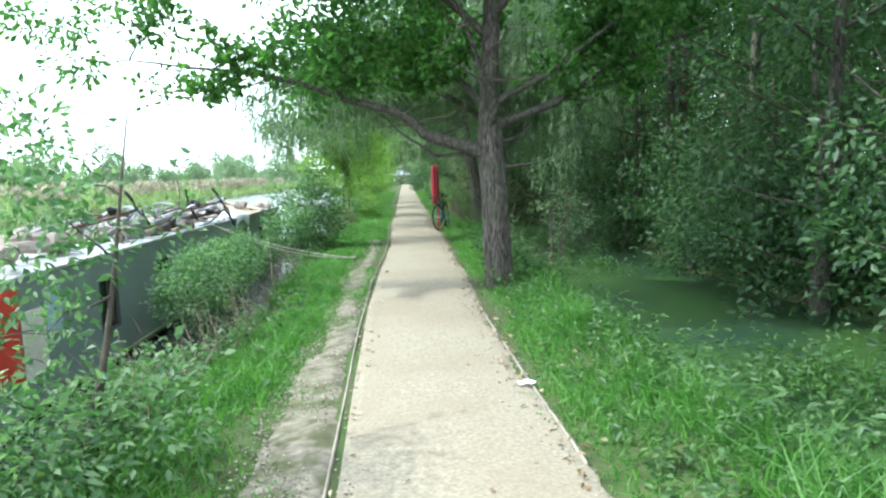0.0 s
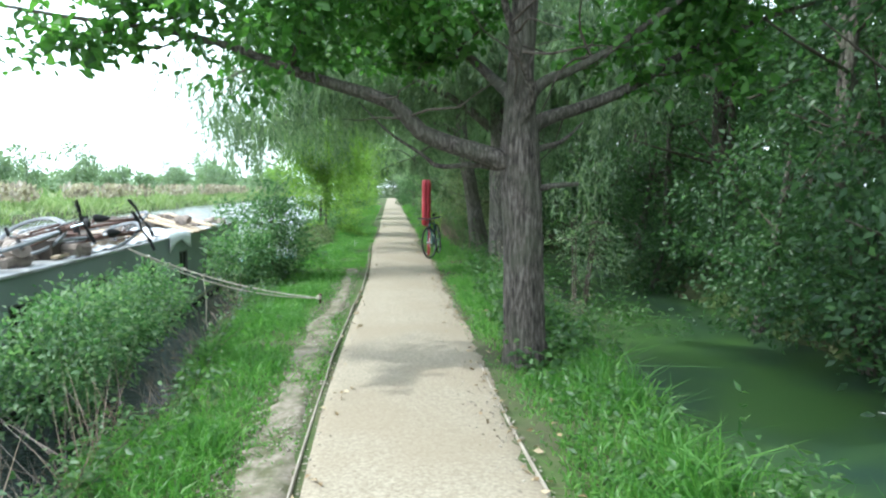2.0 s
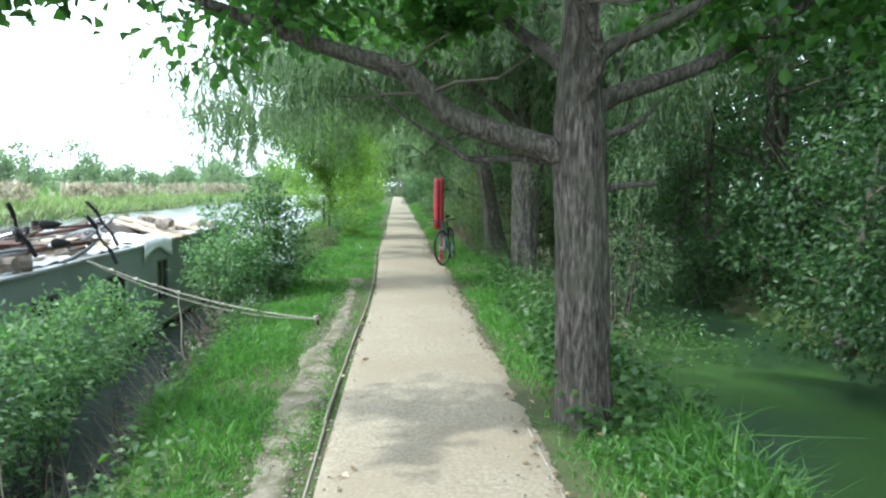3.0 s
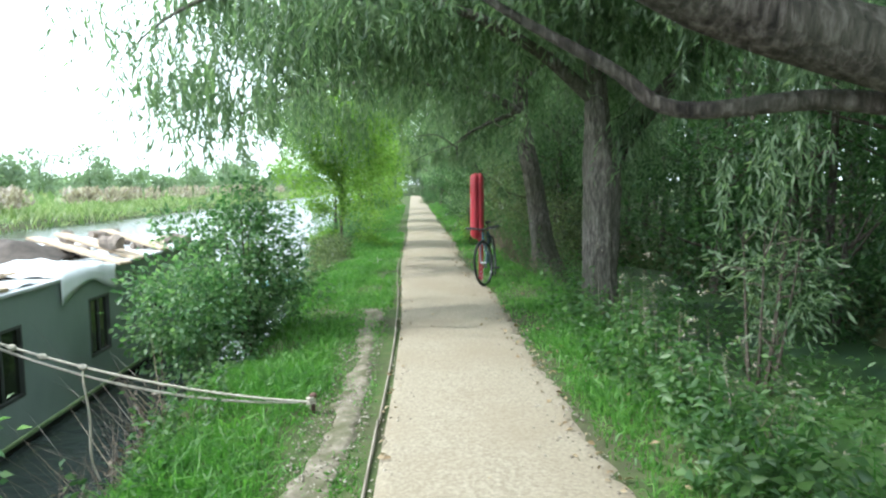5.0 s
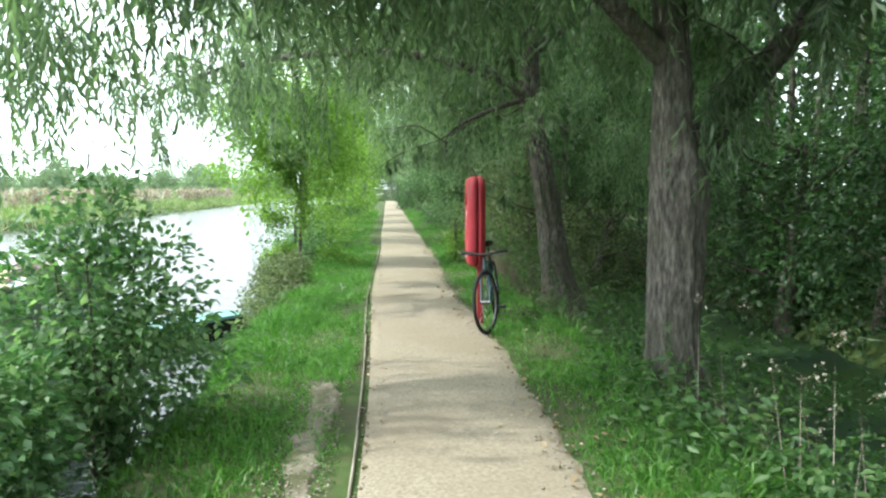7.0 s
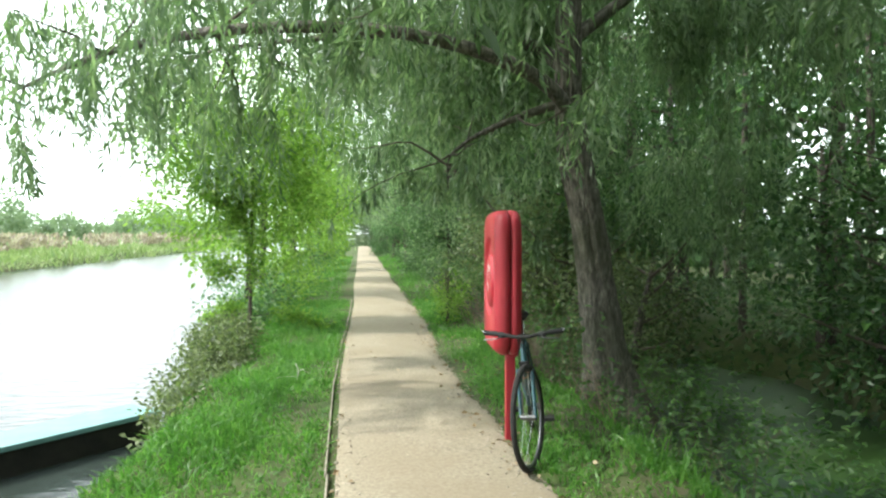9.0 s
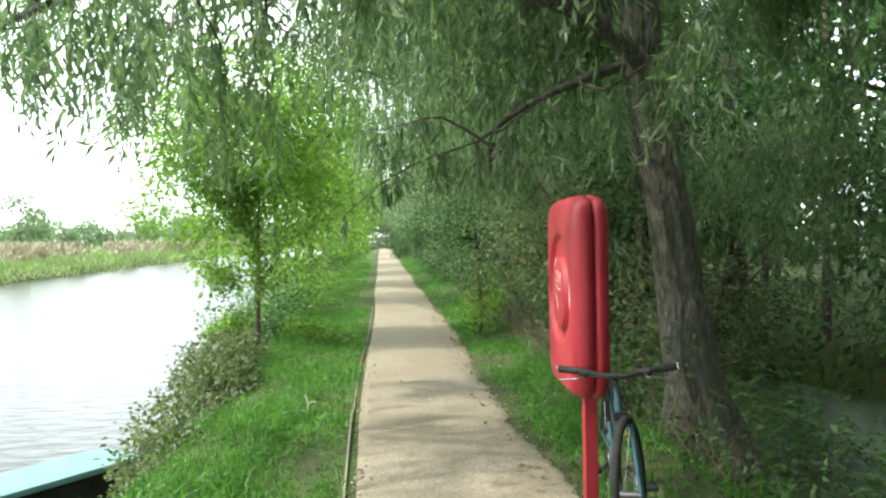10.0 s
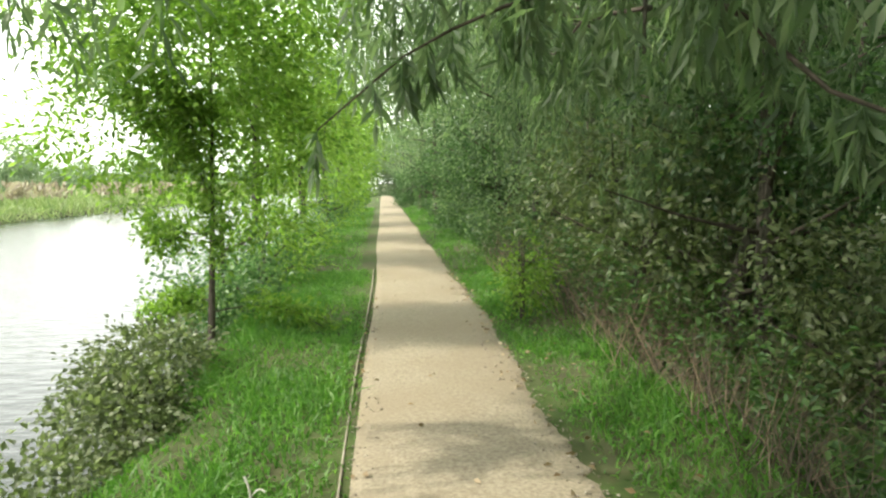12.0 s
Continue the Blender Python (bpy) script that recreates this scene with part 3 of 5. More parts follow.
willow(3.2, 26.2,
       [([(3.2, 26.2, -0.3), (3.2, 26.2, 0.1), (3.1, 26.2, 0.8), (2.9, 26.1, 1.8), (2.6, 26.0, 3.2), (2.2, 26.0, 5.2)], [0.22, 0.17, 0.14, 0.11, 0.08, 0.02])],
       [([(2.9, 26.1, 1.9), (2.2, 26.0, 2.6), (1.2, 26.2, 3.2), (-0.2, 26.8, 3.9), (-1.4, 27.4, 4.2)], [0.07, 0.045, 0.012]),
        ([(3.0, 26.1, 1.4), (2.6, 25.2, 2.2), (2.0, 24.2, 2.7), (1.5, 23.2, 2.9)], [0.06, 0.04, 0.012]),
        ([(2.7, 26.0, 2.8), (2.0, 27.4, 3.6), (1.0, 29.0, 4.0)], [0.06, 0.04, 0.012])],
       [(1.5, 26.0, 2.7, 1.2, 2.0, 1.2), (2.7, 25.0, 2.5, 1.4, 1.9, 1.4), (1.2, 29.0, 3.2, 1.5, 2.0, 1.2), (3.4, 22.8, 2.3, 1.1, 1.4, 1.3), (-1.0, 28.6, 4.3, 1.7, 2.0, 1.1), (-1.7, 32.5, 4.6, 2.0, 2.2, 1.3), (2.4, 27.0, 4.4, 1.8, 2.2, 1.2)],
       3700, 8, "spreading willow scrub with drooping olive leaves beside the path", low=1.15)

# ---- bushes and small trees along the bank ----
sapling("alder_bush", -2.75, 14.9, 1.75, [(-2.75, 14.9, 0.8, 0.6, 0.65, 0.65), (-3.2, 14.2, 0.35, 0.5, 0.5, 0.45), (-2.55, 15.4, 0.35, 0.5, 0.5, 0.4), (-2.8, 15.0, 1.4, 0.3, 0.35, 0.3), (-3.35, 14.6, 1.05, 0.3, 0.3, 0.3), (-3.1, 13.9, 0.4, 0.55, 0.5, 0.6), (-2.9, 14.1, 0.0, 0.45, 0.5, 0.35)],
        M_ALDER, 560, 17, 0.09, 0.066, 0.6, "bushy alder sapling with dark glossy leaves on the bank", 21, 5, "bush")
sapling("alder_bush", -3.0, 8.9, 1.3, [(-2.9, 8.0, 0.25, 0.45, 0.65, 0.45), (-2.95, 8.8, 0.36, 0.48, 0.9, 0.42), (-3.0, 10.0, 0.36, 0.42, 0.8, 0.4)],
        M_ALDER, 900, 12, 0.075, 0.055, 0.5, "dense green bush in front of the moored boat", 22, 6, "bush")
sapling("ash_tree", -3.38, 25.0, 4.6, [(-3.5, 25.0, 2.7, 1.3, 1.2, 0.8), (-4.4, 25.2, 2.0, 0.9, 0.8, 0.6), (-2.9, 25.4, 2.1, 0.8, 1.0, 0.7), (-3.3, 25.0, 3.7, 1.3, 1.2, 0.7), (-4.1, 24.6, 3.1, 1.1, 0.9, 0.6), (-2.9, 25.8, 1.3, 0.6, 0.8, 0.6), (-2.6, 25.6, 3.3, 0.9, 1.0, 0.7), (-4.0, 25.4, 1.3, 0.5, 0.5, 0.4)],
        M_ASH, 1150, 18, 0.13, 0.088, 0.42, "slender young tree with bright yellow-green leaves on the river bank", 23, 1, "tree", 0.10)
sapling("alder_bush", -2.55, 5.4, 1.0, [(-2.2, 5.4, -0.02, 0.26, 0.6, 0.24), (-2.15, 4.6, 0.0, 0.3, 0.4, 0.24)],
        M_ALDER, 120, 12, 0.08, 0.06, 0.55, "low dense green bush on the river bank", 30, 5, "bush")
sapling("alder_bush", -2.35, 2.2, 0.9, [(-2.3, 2.2, 0.15, 0.5, 0.8, 0.5), (-2.6, 3.2, 0.15, 0.5, 0.6, 0.5)],
        M_ALDER, 330, 12, 0.08, 0.06, 0.55, "low dense green bush on the river bank", 36, 5, "bush")
sapling("bramble_bush", -3.25, 22.9, 0.8, [(-3.2, 22.4, -0.05, 0.45, 0.6, 0.32), (-3.35, 23.4, 0.05, 0.5, 0.8, 0.38), (-3.2, 21.3, -0.1, 0.35, 0.6, 0.25), (-3.05, 20.45, -0.16, 0.3, 0.45, 0.26), (-2.95, 19.75, -0.2, 0.22, 0.4, 0.22)],
        M_BRAMBLE, 1000, 9, 0.07, 0.055, 0.65, "bramble thicket tumbling over the bank to the water", 24, 5, "bush", 0.5)


sapling("alder_bush", -1.9, 3.2, 2.1, [(-1.8, 3.1, 1.25, 0.3, 0.4, 0.4), (-2.0, 3.3, 1.7, 0.3, 0.35, 0.3), (-2.0, 2.9, 0.25, 0.5, 0.6, 0.4), (-1.5, 3.5, 0.25, 0.3, 0.4, 0.4)],
        M_ALDER, 250, 10, 0.10, 0.065, 0.5, "thin leafy sapling on the bank with gaps between its leaves", 26, 2, "bush")
sapling("willow_bush", 2.25, 13.9, 2.0, [(2.4, 13.9, 0.6, 0.55, 0.6, 0.5), (2.8, 14.5, 0.45, 0.5, 0.5, 0.4)],
        M_WILLOW, 70, 10, 0.10, 0.12, 0.22, "willow scrub with long drooping leaves beside the ditch", 27, 5, "bush")
sapling("alder_bush", 4.6, 10.2, 2.0, [(4.5, 10.0, 0.7, 0.9, 1.0, 0.7), (4.1, 10.8, 0.3, 0.7, 0.8, 0.5), (5.2, 9.2, 0.6, 0.8, 0.9, 0.7), (4.4, 11.8, 0.5, 0.8, 0.8, 0.6)],
        M_WOODS, 520, 12, 0.11, 0.085, 0.6, "broad-leaved bush hanging over the duckweed ditch", 28, 5, "bush")
sapling("ivy_sapling", -0.05, 25.6, 1.0, [(0.0, 25.6, 0.45, 0.3, 0.5, 0.35), (0.1, 26.4, 0.4, 0.35, 0.5, 0.3)],
        M_ASH, 130, 9, 0.08, 0.06, 0.6, "small light green shrub on the wood verge", 29, 3, "bush")

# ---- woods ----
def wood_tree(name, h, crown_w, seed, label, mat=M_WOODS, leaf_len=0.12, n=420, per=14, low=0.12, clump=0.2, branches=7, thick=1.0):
    """A tree for copying, standing at the origin."""
    g = np.random.default_rng(seed)
    t = tagged(base(name, 0, 0), label, "tree")
    lean = g.normal(size=2) * 0.25
    wood("trunk", [([(0, 0, -0.3), (0.02, 0, 0.3), (0.3 * lean[0], 0.3 * lean[1], 0.4 * h), (lean[0], lean[1], 0.95 * h)], [0.16 * thick, 0.11 * thick, 0.085 * thick, 0.02])], M_BARK, t, 9, 0.04, 24)
    limbs = []
    for k in range(branches):
        z = g.uniform(0.2, 0.85) * h
        d = unit(np.array([g.normal(), g.normal(), 0.35]))
        L = crown_w * g.uniform(0.6, 1.0)
        p = np.array([lean[0] * z / h, lean[1] * z / h, z])
        limbs.append(([p, p + d * L * 0.5, p + d * L + np.array([0, 0, 0.1])], [0.035, 0.02, 0.006]))
    thin_wood(limbs, M_TWIG, t, "limb")
    lobes = []
    for k in range(13):
        z = g.uniform(low, 0.95) * h
        a = g.uniform(0, 6.28)
        r = crown_w * g.uniform(0.1, 0.65)
        w = crown_w * g.uniform(0.35, 0.6)
        lobes.append((r * math.cos(a), r * math.sin(a), z, w, w, w * 0.7))
    V, F = clumps(lobes, n * 5 // 9, per * 9 // 5, clump * 1.15, leaf_len, 0.5, g)
    mesh_object("crown", V, F, mat, t)
    return t


def settle(protos, places, g, group, s0=0.85, s1=1.2):
    """The prototypes take the first places, copies the others."""
    for k, (x, y) in enumerate(places):
        p = protos[k % len(protos)]
        m = pose(x, y, float(land(np.array(x), np.array(y))), 0, 0, g.uniform(0, 360))
        tagged(p, group=group)
        if k < len(protos):
            p.matrix_basis = m
        else:
            copy_thing(p, m @ Matrix.Scale(g.uniform(s0, s1), 4))


def scatter(g, tries, apart, limit, y0, y1, u_range):
    """Uneven places at least so far apart; u_range(y) is the reach beside the path's line."""
    out = []
    for k in range(tries):
        y = g.uniform(y0, y1)
        u0, u1 = u_range(y)
        x = -0.47 - 0.052 * y + g.uniform(u0, u1)
        if all((x - a) ** 2 + (y - b) ** 2 > apart ** 2 for a, b in out):
            out.append((x, y))
    return out[:limit]


g = np.random.default_rng(77)
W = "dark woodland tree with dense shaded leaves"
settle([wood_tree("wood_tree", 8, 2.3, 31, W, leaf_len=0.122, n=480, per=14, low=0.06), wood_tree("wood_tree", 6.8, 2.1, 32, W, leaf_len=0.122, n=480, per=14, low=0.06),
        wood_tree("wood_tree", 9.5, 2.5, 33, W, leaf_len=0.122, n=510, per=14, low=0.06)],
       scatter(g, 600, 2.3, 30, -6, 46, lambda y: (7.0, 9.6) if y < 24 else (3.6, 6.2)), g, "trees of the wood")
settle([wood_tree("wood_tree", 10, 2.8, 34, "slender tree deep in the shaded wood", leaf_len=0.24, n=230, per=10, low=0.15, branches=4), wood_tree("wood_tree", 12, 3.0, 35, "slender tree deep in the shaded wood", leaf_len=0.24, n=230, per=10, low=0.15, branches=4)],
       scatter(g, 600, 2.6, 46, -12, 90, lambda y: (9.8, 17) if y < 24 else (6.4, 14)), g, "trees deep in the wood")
# trees added over the ditch, partly to shade what stands below
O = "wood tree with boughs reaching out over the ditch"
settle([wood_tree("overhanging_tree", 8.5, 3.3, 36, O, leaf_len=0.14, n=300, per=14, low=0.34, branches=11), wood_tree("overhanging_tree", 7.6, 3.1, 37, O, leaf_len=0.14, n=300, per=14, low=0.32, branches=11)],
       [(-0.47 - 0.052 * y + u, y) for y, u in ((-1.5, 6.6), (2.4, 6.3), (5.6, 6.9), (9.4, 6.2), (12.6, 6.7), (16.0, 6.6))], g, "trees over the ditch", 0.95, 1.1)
S = "thin bare pole of a young tree in the shaded wood"
settle([wood_tree("pole_tree", 9, 0.9, 38, S, leaf_len=0.13, n=60, per=12, low=0.6, branches=6, thick=0.62), wood_tree("pole_tree", 8, 0.8, 39, S, leaf_len=0.13, n=50, per=12, low=0.6, branches=5, thick=0.5)],
       scatter(g, 300, 1.1, 26, 3, 40, lambda y: (6.3, 8.4) if y < 24 else (3.6, 6.5)), g, "poles in the wood")
edge = scatter(g, 500, 1.25, 42, -4, 46, lambda y: (5.5, 7.0) if y < 23 else (3.2, 4.4))
settle([wood_tree("understorey_bush", 2.5, 1.5, 41, "shaded understorey bush at the edge of the wood", n=330, per=12, leaf_len=0.095, low=0.03, clump=0.14),
        wood_tree("understorey_bush", 1.9, 1.3, 42, "leafy understorey bush at the edge of the wood", M_WOODS, n=310, per=12, leaf_len=0.095, low=0.03, clump=0.14)],
       [p for p in edge if p[1] < 22], g, "bushes at the wood's edge")
settle([wood_tree("willow_scrub", 2.6, 1.5, 43, "olive-green scrub with narrow leaves beside the path", M_WILLOW, n=340, per=12, leaf_len=0.10, low=0.03, clump=0.14),
        wood_tree("willow_scrub", 1.9, 1.3, 44, "low brownish olive scrub beside the path", M_BRAMBLE, n=330, per=12, leaf_len=0.09, low=0.03, clump=0.14)],
       [p for p in edge if p[1] >= 22], g, "scrub beside the path")

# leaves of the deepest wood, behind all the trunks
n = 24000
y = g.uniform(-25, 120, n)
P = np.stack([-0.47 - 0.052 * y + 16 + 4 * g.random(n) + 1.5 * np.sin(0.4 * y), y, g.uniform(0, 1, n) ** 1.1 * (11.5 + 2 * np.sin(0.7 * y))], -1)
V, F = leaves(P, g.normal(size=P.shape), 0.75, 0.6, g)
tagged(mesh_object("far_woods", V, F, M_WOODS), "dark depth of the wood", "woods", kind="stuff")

# trees that close the tunnel over the path further on
T = "green tree arching over the towpath"
settle([wood_tree("arching_tree", 7.0, 3.1, 51, T, M_WILLOW, 0.16, 330, 14, 0.36, 0.2), wood_tree("arching_tree", 6.6, 2.9, 52, T, M_ASH, 0.16, 330, 14, 0.35, 0.2)],
       [(-0.47 - 0.052 * y + u, y) for y, u in ((34.5, 3.4), (31, -2.2), (39.5, 3.2), (36.5, -1.9), (47, 2.4), (43, -1.9), (56, 2.3), (51, -1.8), (67, 2.3), (61, -1.7), (82, 2.2), (74, -1.6))],
       g, "trees over the path", 0.95, 1.1)
settle([wood_tree("bank_shrub", 2.6, 1.2, 53, "leafy shrub on the river bank", M_ALDER, 0.09, 360, 13, 0.05, 0.14), wood_tree("bank_shrub", 2.0, 1.1, 54, "leafy shrub on the river bank", M_ASH, 0.09, 330, 13, 0.05, 0.14)],
       [(-0.47 - 0.052 * y + u, y) for y, u in ((27.3, -2.0), (29.2, -1.9), (31.0, -2.1), (33.2, -1.9), (36, -1.9), (42, -1.8), (48, -1.9), (55, -1.8), (62, -1.9), (70, -1.8), (79, -1.9), (88, -1.8), (96, -2.2))], g, "bank shrubs")
settle([wood_tree("wood_shrub", 2.4, 1.2, 57, "dark leafy shrub at the wood side of the path", M_WOODS, 0.10, 340, 13, 0.05, 0.14)],
       [(-0.47 - 0.052 * y + u, y) for y, u in ((34, 2.9), (39, 2.8), (44, 2.7), (50, 2.6), (56, 2.6), (63, 2.5), (70, 2.5), (78, 2.4), (86, 2.4), (95, 2.6))], g, "wood-side shrubs")
settle([wood_tree("closing_tree", 9, 3.2, 55, "green tree at the bend of the path, haze put in its leaf colour", M_FAR, 0.25, 420, 12, 0.08), wood_tree("closing_tree", 7, 3.0, 56, "green tree at the bend of the path, haze put in its leaf colour", M_FAR, 0.25, 420, 12, 0.06)],
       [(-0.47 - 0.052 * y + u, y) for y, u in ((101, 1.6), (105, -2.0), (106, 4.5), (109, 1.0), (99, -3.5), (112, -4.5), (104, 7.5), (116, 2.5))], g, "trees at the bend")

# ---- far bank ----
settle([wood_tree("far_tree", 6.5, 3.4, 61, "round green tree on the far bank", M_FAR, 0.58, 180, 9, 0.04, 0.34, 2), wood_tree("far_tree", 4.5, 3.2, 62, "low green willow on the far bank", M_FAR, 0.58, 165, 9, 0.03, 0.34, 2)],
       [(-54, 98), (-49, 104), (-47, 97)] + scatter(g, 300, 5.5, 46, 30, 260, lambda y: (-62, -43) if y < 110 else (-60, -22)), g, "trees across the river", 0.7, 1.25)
n = 26000
y = 8 + 170 * g.random(n) ** 1.2
u = -18.6 - g.random(n) ** 1.5 * 17
x = -0.47 - 0.052 * y + u
P = np.stack([x, y, land(x, y)], -1)
tall = 0.65 + 0.35 * np.sin(0.35 * y + 0.5 * u) * np.sin(0.8 * y)
V, F = leaves(P, g.normal(size=(n, 3)) * 0.3 + np.array([0, 0, 1.0]), 1.0, 0.10, g)
V = V.reshape(-1, 4, 3)
V[:, 1:, 2] = V[:, :1, 2] + (V[:, 1:, 2] - V[:, :1, 2]) * tall[:, None]
tagged(mesh_object("reeds", V.reshape(-1, 3), F, M_REED), "green reeds along the far bank", "reeds", kind="stuff")
n = 4600
c = g.integers(0, 46, n)
cy = 24 + 95 * g.random(46)
cu = g.uniform(-25.0, -20.0, 46)
y = cy[c] + g.normal(size=n) * 0.42
x = -0.47 - 0.052 * y + cu[c] + g.normal(size=n) * 0.35
P = np.stack([x, y, land(x, y) + g.uniform(0.6, 1.5, n)], -1)
V, F = leaves(P, g.normal(size=(n, 3)) * 0.35 + np.array([0.2, 0, 1.0]), 0.45, 0.45, g)
tagged(mesh_object("reed_plumes", V, F, M_PLUME), "brown seed heads above the reeds", "reeds", kind="stuff")

n = 15000
y = g.uniform(0, 330, n)
x = -0.47 - 0.052 * y - 30 - g.random(n) ** 1.4 * 110
P = np.stack([x, y, land(x, y)], -1)
V, F = leaves(P, g.normal(size=(n, 3)) * np.array([1, 1, 0.4]) + np.array([0, 0, 0.7]), 1.5, 0.5, g)
tagged(mesh_object("meadow", V, F, M_REED), "rough green meadow beyond the far bank", "meadow", kind="stuff")

# treeline in the lightened far leaf colour, which stands in for haze
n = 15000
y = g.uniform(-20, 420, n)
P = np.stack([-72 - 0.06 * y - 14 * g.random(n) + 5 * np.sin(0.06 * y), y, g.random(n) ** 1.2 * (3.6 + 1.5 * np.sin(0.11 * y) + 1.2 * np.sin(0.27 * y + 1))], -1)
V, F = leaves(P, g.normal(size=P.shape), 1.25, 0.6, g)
tagged(mesh_object("far_treeline", V, F, M_FAR), "line of trees beyond the meadow, haze put in their leaf colour", "trees", kind="stuff")

# ---- verges ----
def verge(u0, u1, y0, y1, n, h, g):
    """Blades of grass between two lines beside the path."""
    y = g.uniform(y0, y1, n)
    u = g.uniform(u0, u1, n)
    x = -0.47 - 0.052 * y + u
    thick = 0.5 + 0.5 * np.sin(3.1 * x + 1.3 * y) * np.sin(1.9 * y - 2.2 * x + 1)
    edge = np.clip(np.minimum(u - u0, u1 - u) / 0.18, 0.0, 1.0)
    ok = g.random(n) < (0.3 + 0.7 * thick) * (0.25 + 0.75 * edge)
    x, y, u, thick = x[ok], y[ok], u[ok], thick[ok]
    P = np.stack([x, y, land(x, y) - 0.01], -1)
    D = unit(g.normal(size=P.shape) * 0.42 + np.array([0, 0, 1.0]))
    L = (h * (0.5 + 0.8 * thick) * (0.5 + 0.5 * edge[ok]) * g.uniform(0.4, 1.35, len(P)))[:, None]
    side = unit(np.cross(D, g.normal(size=P.shape)))
    w = 0.003 + 0.005 * g.random((len(P), 1))
    bend = g.normal(size=P.shape) * np.array([1, 1, 0]) * 0.4 - np.array([0, 0, 0.15])
    mid = P + D * L * 0.55
    tip = P + (D + bend) * L
    V = np.stack([P - side * w, P + side * w, mid + side * w * 0.8, mid - side * w * 0.8, tip], 1).reshape(-1, 3)
    i = np.arange(len(P))[:, None] * 5
    F = np.hstack([i, i + 1, i + 2, i, i + 2, i + 3, i + 3, i + 2, i + 4]).reshape(-1, 3)
    return V, F


def weeds(P, H, pairs, length, width, g, spread=0.25):
    """Leafy stems of nettles and herbs: pairs of drooping leaves up each stem."""
    n = len(P)
    t = np.tile(np.linspace(0.15, 1, pairs), n)
    lean = np.repeat(g.normal(size=(n, 3)) * np.array([1, 1, 0]) * spread, pairs, 0)
    C = np.repeat(P, pairs, 0) + lean * (t * np.repeat(H, pairs))[:, None] + np.array([0, 0, 1.0]) * (t * np.repeat(H, pairs))[:, None]
    C = np.vstack([C, C])
    D = g.normal(size=C.shape) * np.array([1, 1, 0.35]) + np.array([0, 0, 0.05])
    V, F = leaves(C, D, length, width, g, curl=0.3)
    return V, F


def stalks(P, H, g, r=0.004, spread=0.3):
    """Bare thin stems as three-sided spikes."""
    n = len(P)
    tip = P + (g.normal(size=(n, 3)) * np.array([1, 1, 0]) * spread + np.array([0, 0, 1.0])) * H[:, None]
    a = np.array([[r, 0, 0], [-r / 2, r * 0.87, 0], [-r / 2, -r * 0.87, 0]])
    V = np.concatenate([P[:, None] + a[None], tip[:, None]], 1).reshape(-1, 3)
    i = np.arange(n)[:, None] * 4
    return V, np.hstack([i, i + 1, i + 3, i + 1, i + 2, i + 3, i + 2, i, i + 3]).reshape(-1, 3)


def strip(u0, u1, y0, y1, n, g):
    y = g.uniform(y0, y1, n)
    x = -0.47 - 0.052 * y + g.uniform(u0, u1, n)
    return np.stack([x, y, land(x, y)], -1)


s = Soup()
s.add(*verge(-1.45, -0.42, -1, 9.5, 27000, 0.15, g))
s.add(*verge(-1.75, -0.42, 9.3, 14, 19000, 0.15, g))
s.add(*verge(-1.8, -0.50, 14, 30, 40000, 0.15, g))
s.add(*verge(-2.0, -0.2, 30, 60, 16000, 0.18, g))
s.add(*verge(-0.30, -0.02, 7, 30, 12000, 0.07, g))
s.add(*verge(-0.75, -0.25, 12, 30, 9000, 0.09, g))
s.add(*verge(-0.85, 0.04, 16.2, 30, 20000, 0.10, g))
tagged(s.make("verge_grass", M_GRASS), "bright green grass on the river verge", "grass", kind="stuff")
s = Soup()
s.add(*verge(1.36, 2.5, -1, 14, 38000, 0.12, g))
s.add(*verge(1.33, 2.6, 14, 30, 42000, 0.11, g))
s.add(*verge(1.3, 3.0, 30, 60, 14000, 0.2, g))
tagged(s.make("wood_verge_grass", M_GRASS), "shaded green grass beside the wood", "grass", kind="stuff")
s = Soup()
s.add(*weeds(strip(-2.3, -1.15, 0.5, 4.6, 430, g), g.uniform(0.15, 0.6, 430), 8, 0.06, 0.5, g))
s.add(*weeds(strip(-1.6, -1.1, 4.6, 13, 230, g), g.uniform(0.12, 0.36, 230), 7, 0.055, 0.5, g))
s.add(*weeds(strip(-1.75, -1.2, 1.8, 4.8, 150, g), g.uniform(0.25, 0.55, 150), 8, 0.07, 0.5, g))
s.add(*weeds(strip(-1.35, -0.75, 5.5, 8.5, 50, g), g.uniform(0.1, 0.3, 50), 6, 0.06, 0.55, g))
s.add(*weeds(strip(-2.0, -1.4, 26, 45, 300, g), g.uniform(0.3, 0.9, 300), 7, 0.10, 0.5, g))
tagged(s.make("bank_weeds", M_WEED), "nettles and leafy herbs crowding the river bank", "weeds", kind="stuff")
s = Soup()
s.add(*weeds(strip(1.55, 2.7, -1, 8.5, 330, g), g.uniform(0.08, 0.28, 330), 6, 0.055, 0.5, g))
s.add(*weeds(strip(1.9, 2.65, 1, 6.4, 110, g), g.uniform(0.15, 0.5, 110), 7, 0.06, 0.4, g))
s.add(*weeds(strip(1.6, 2.5, 8.6, 11, 150, g), g.uniform(0.1, 0.35, 150), 6, 0.08, 0.6, g))
s.add(*weeds(strip(1.75, 3.0, 10.5, 16, 360, g), g.uniform(0.12, 0.5, 360), 7, 0.078, 0.5, g))
s.add(*weeds(strip(2.35, 4.4, 12, 22, 1500, g), g.uniform(0.2, 0.75, 1500), 8, 0.07, 0.42, g))
s.add(*weeds(strip(2.3, 4.2, 20, 34, 1200, g), g.uniform(0.3, 1.0, 1200), 8, 0.075, 0.42, g))
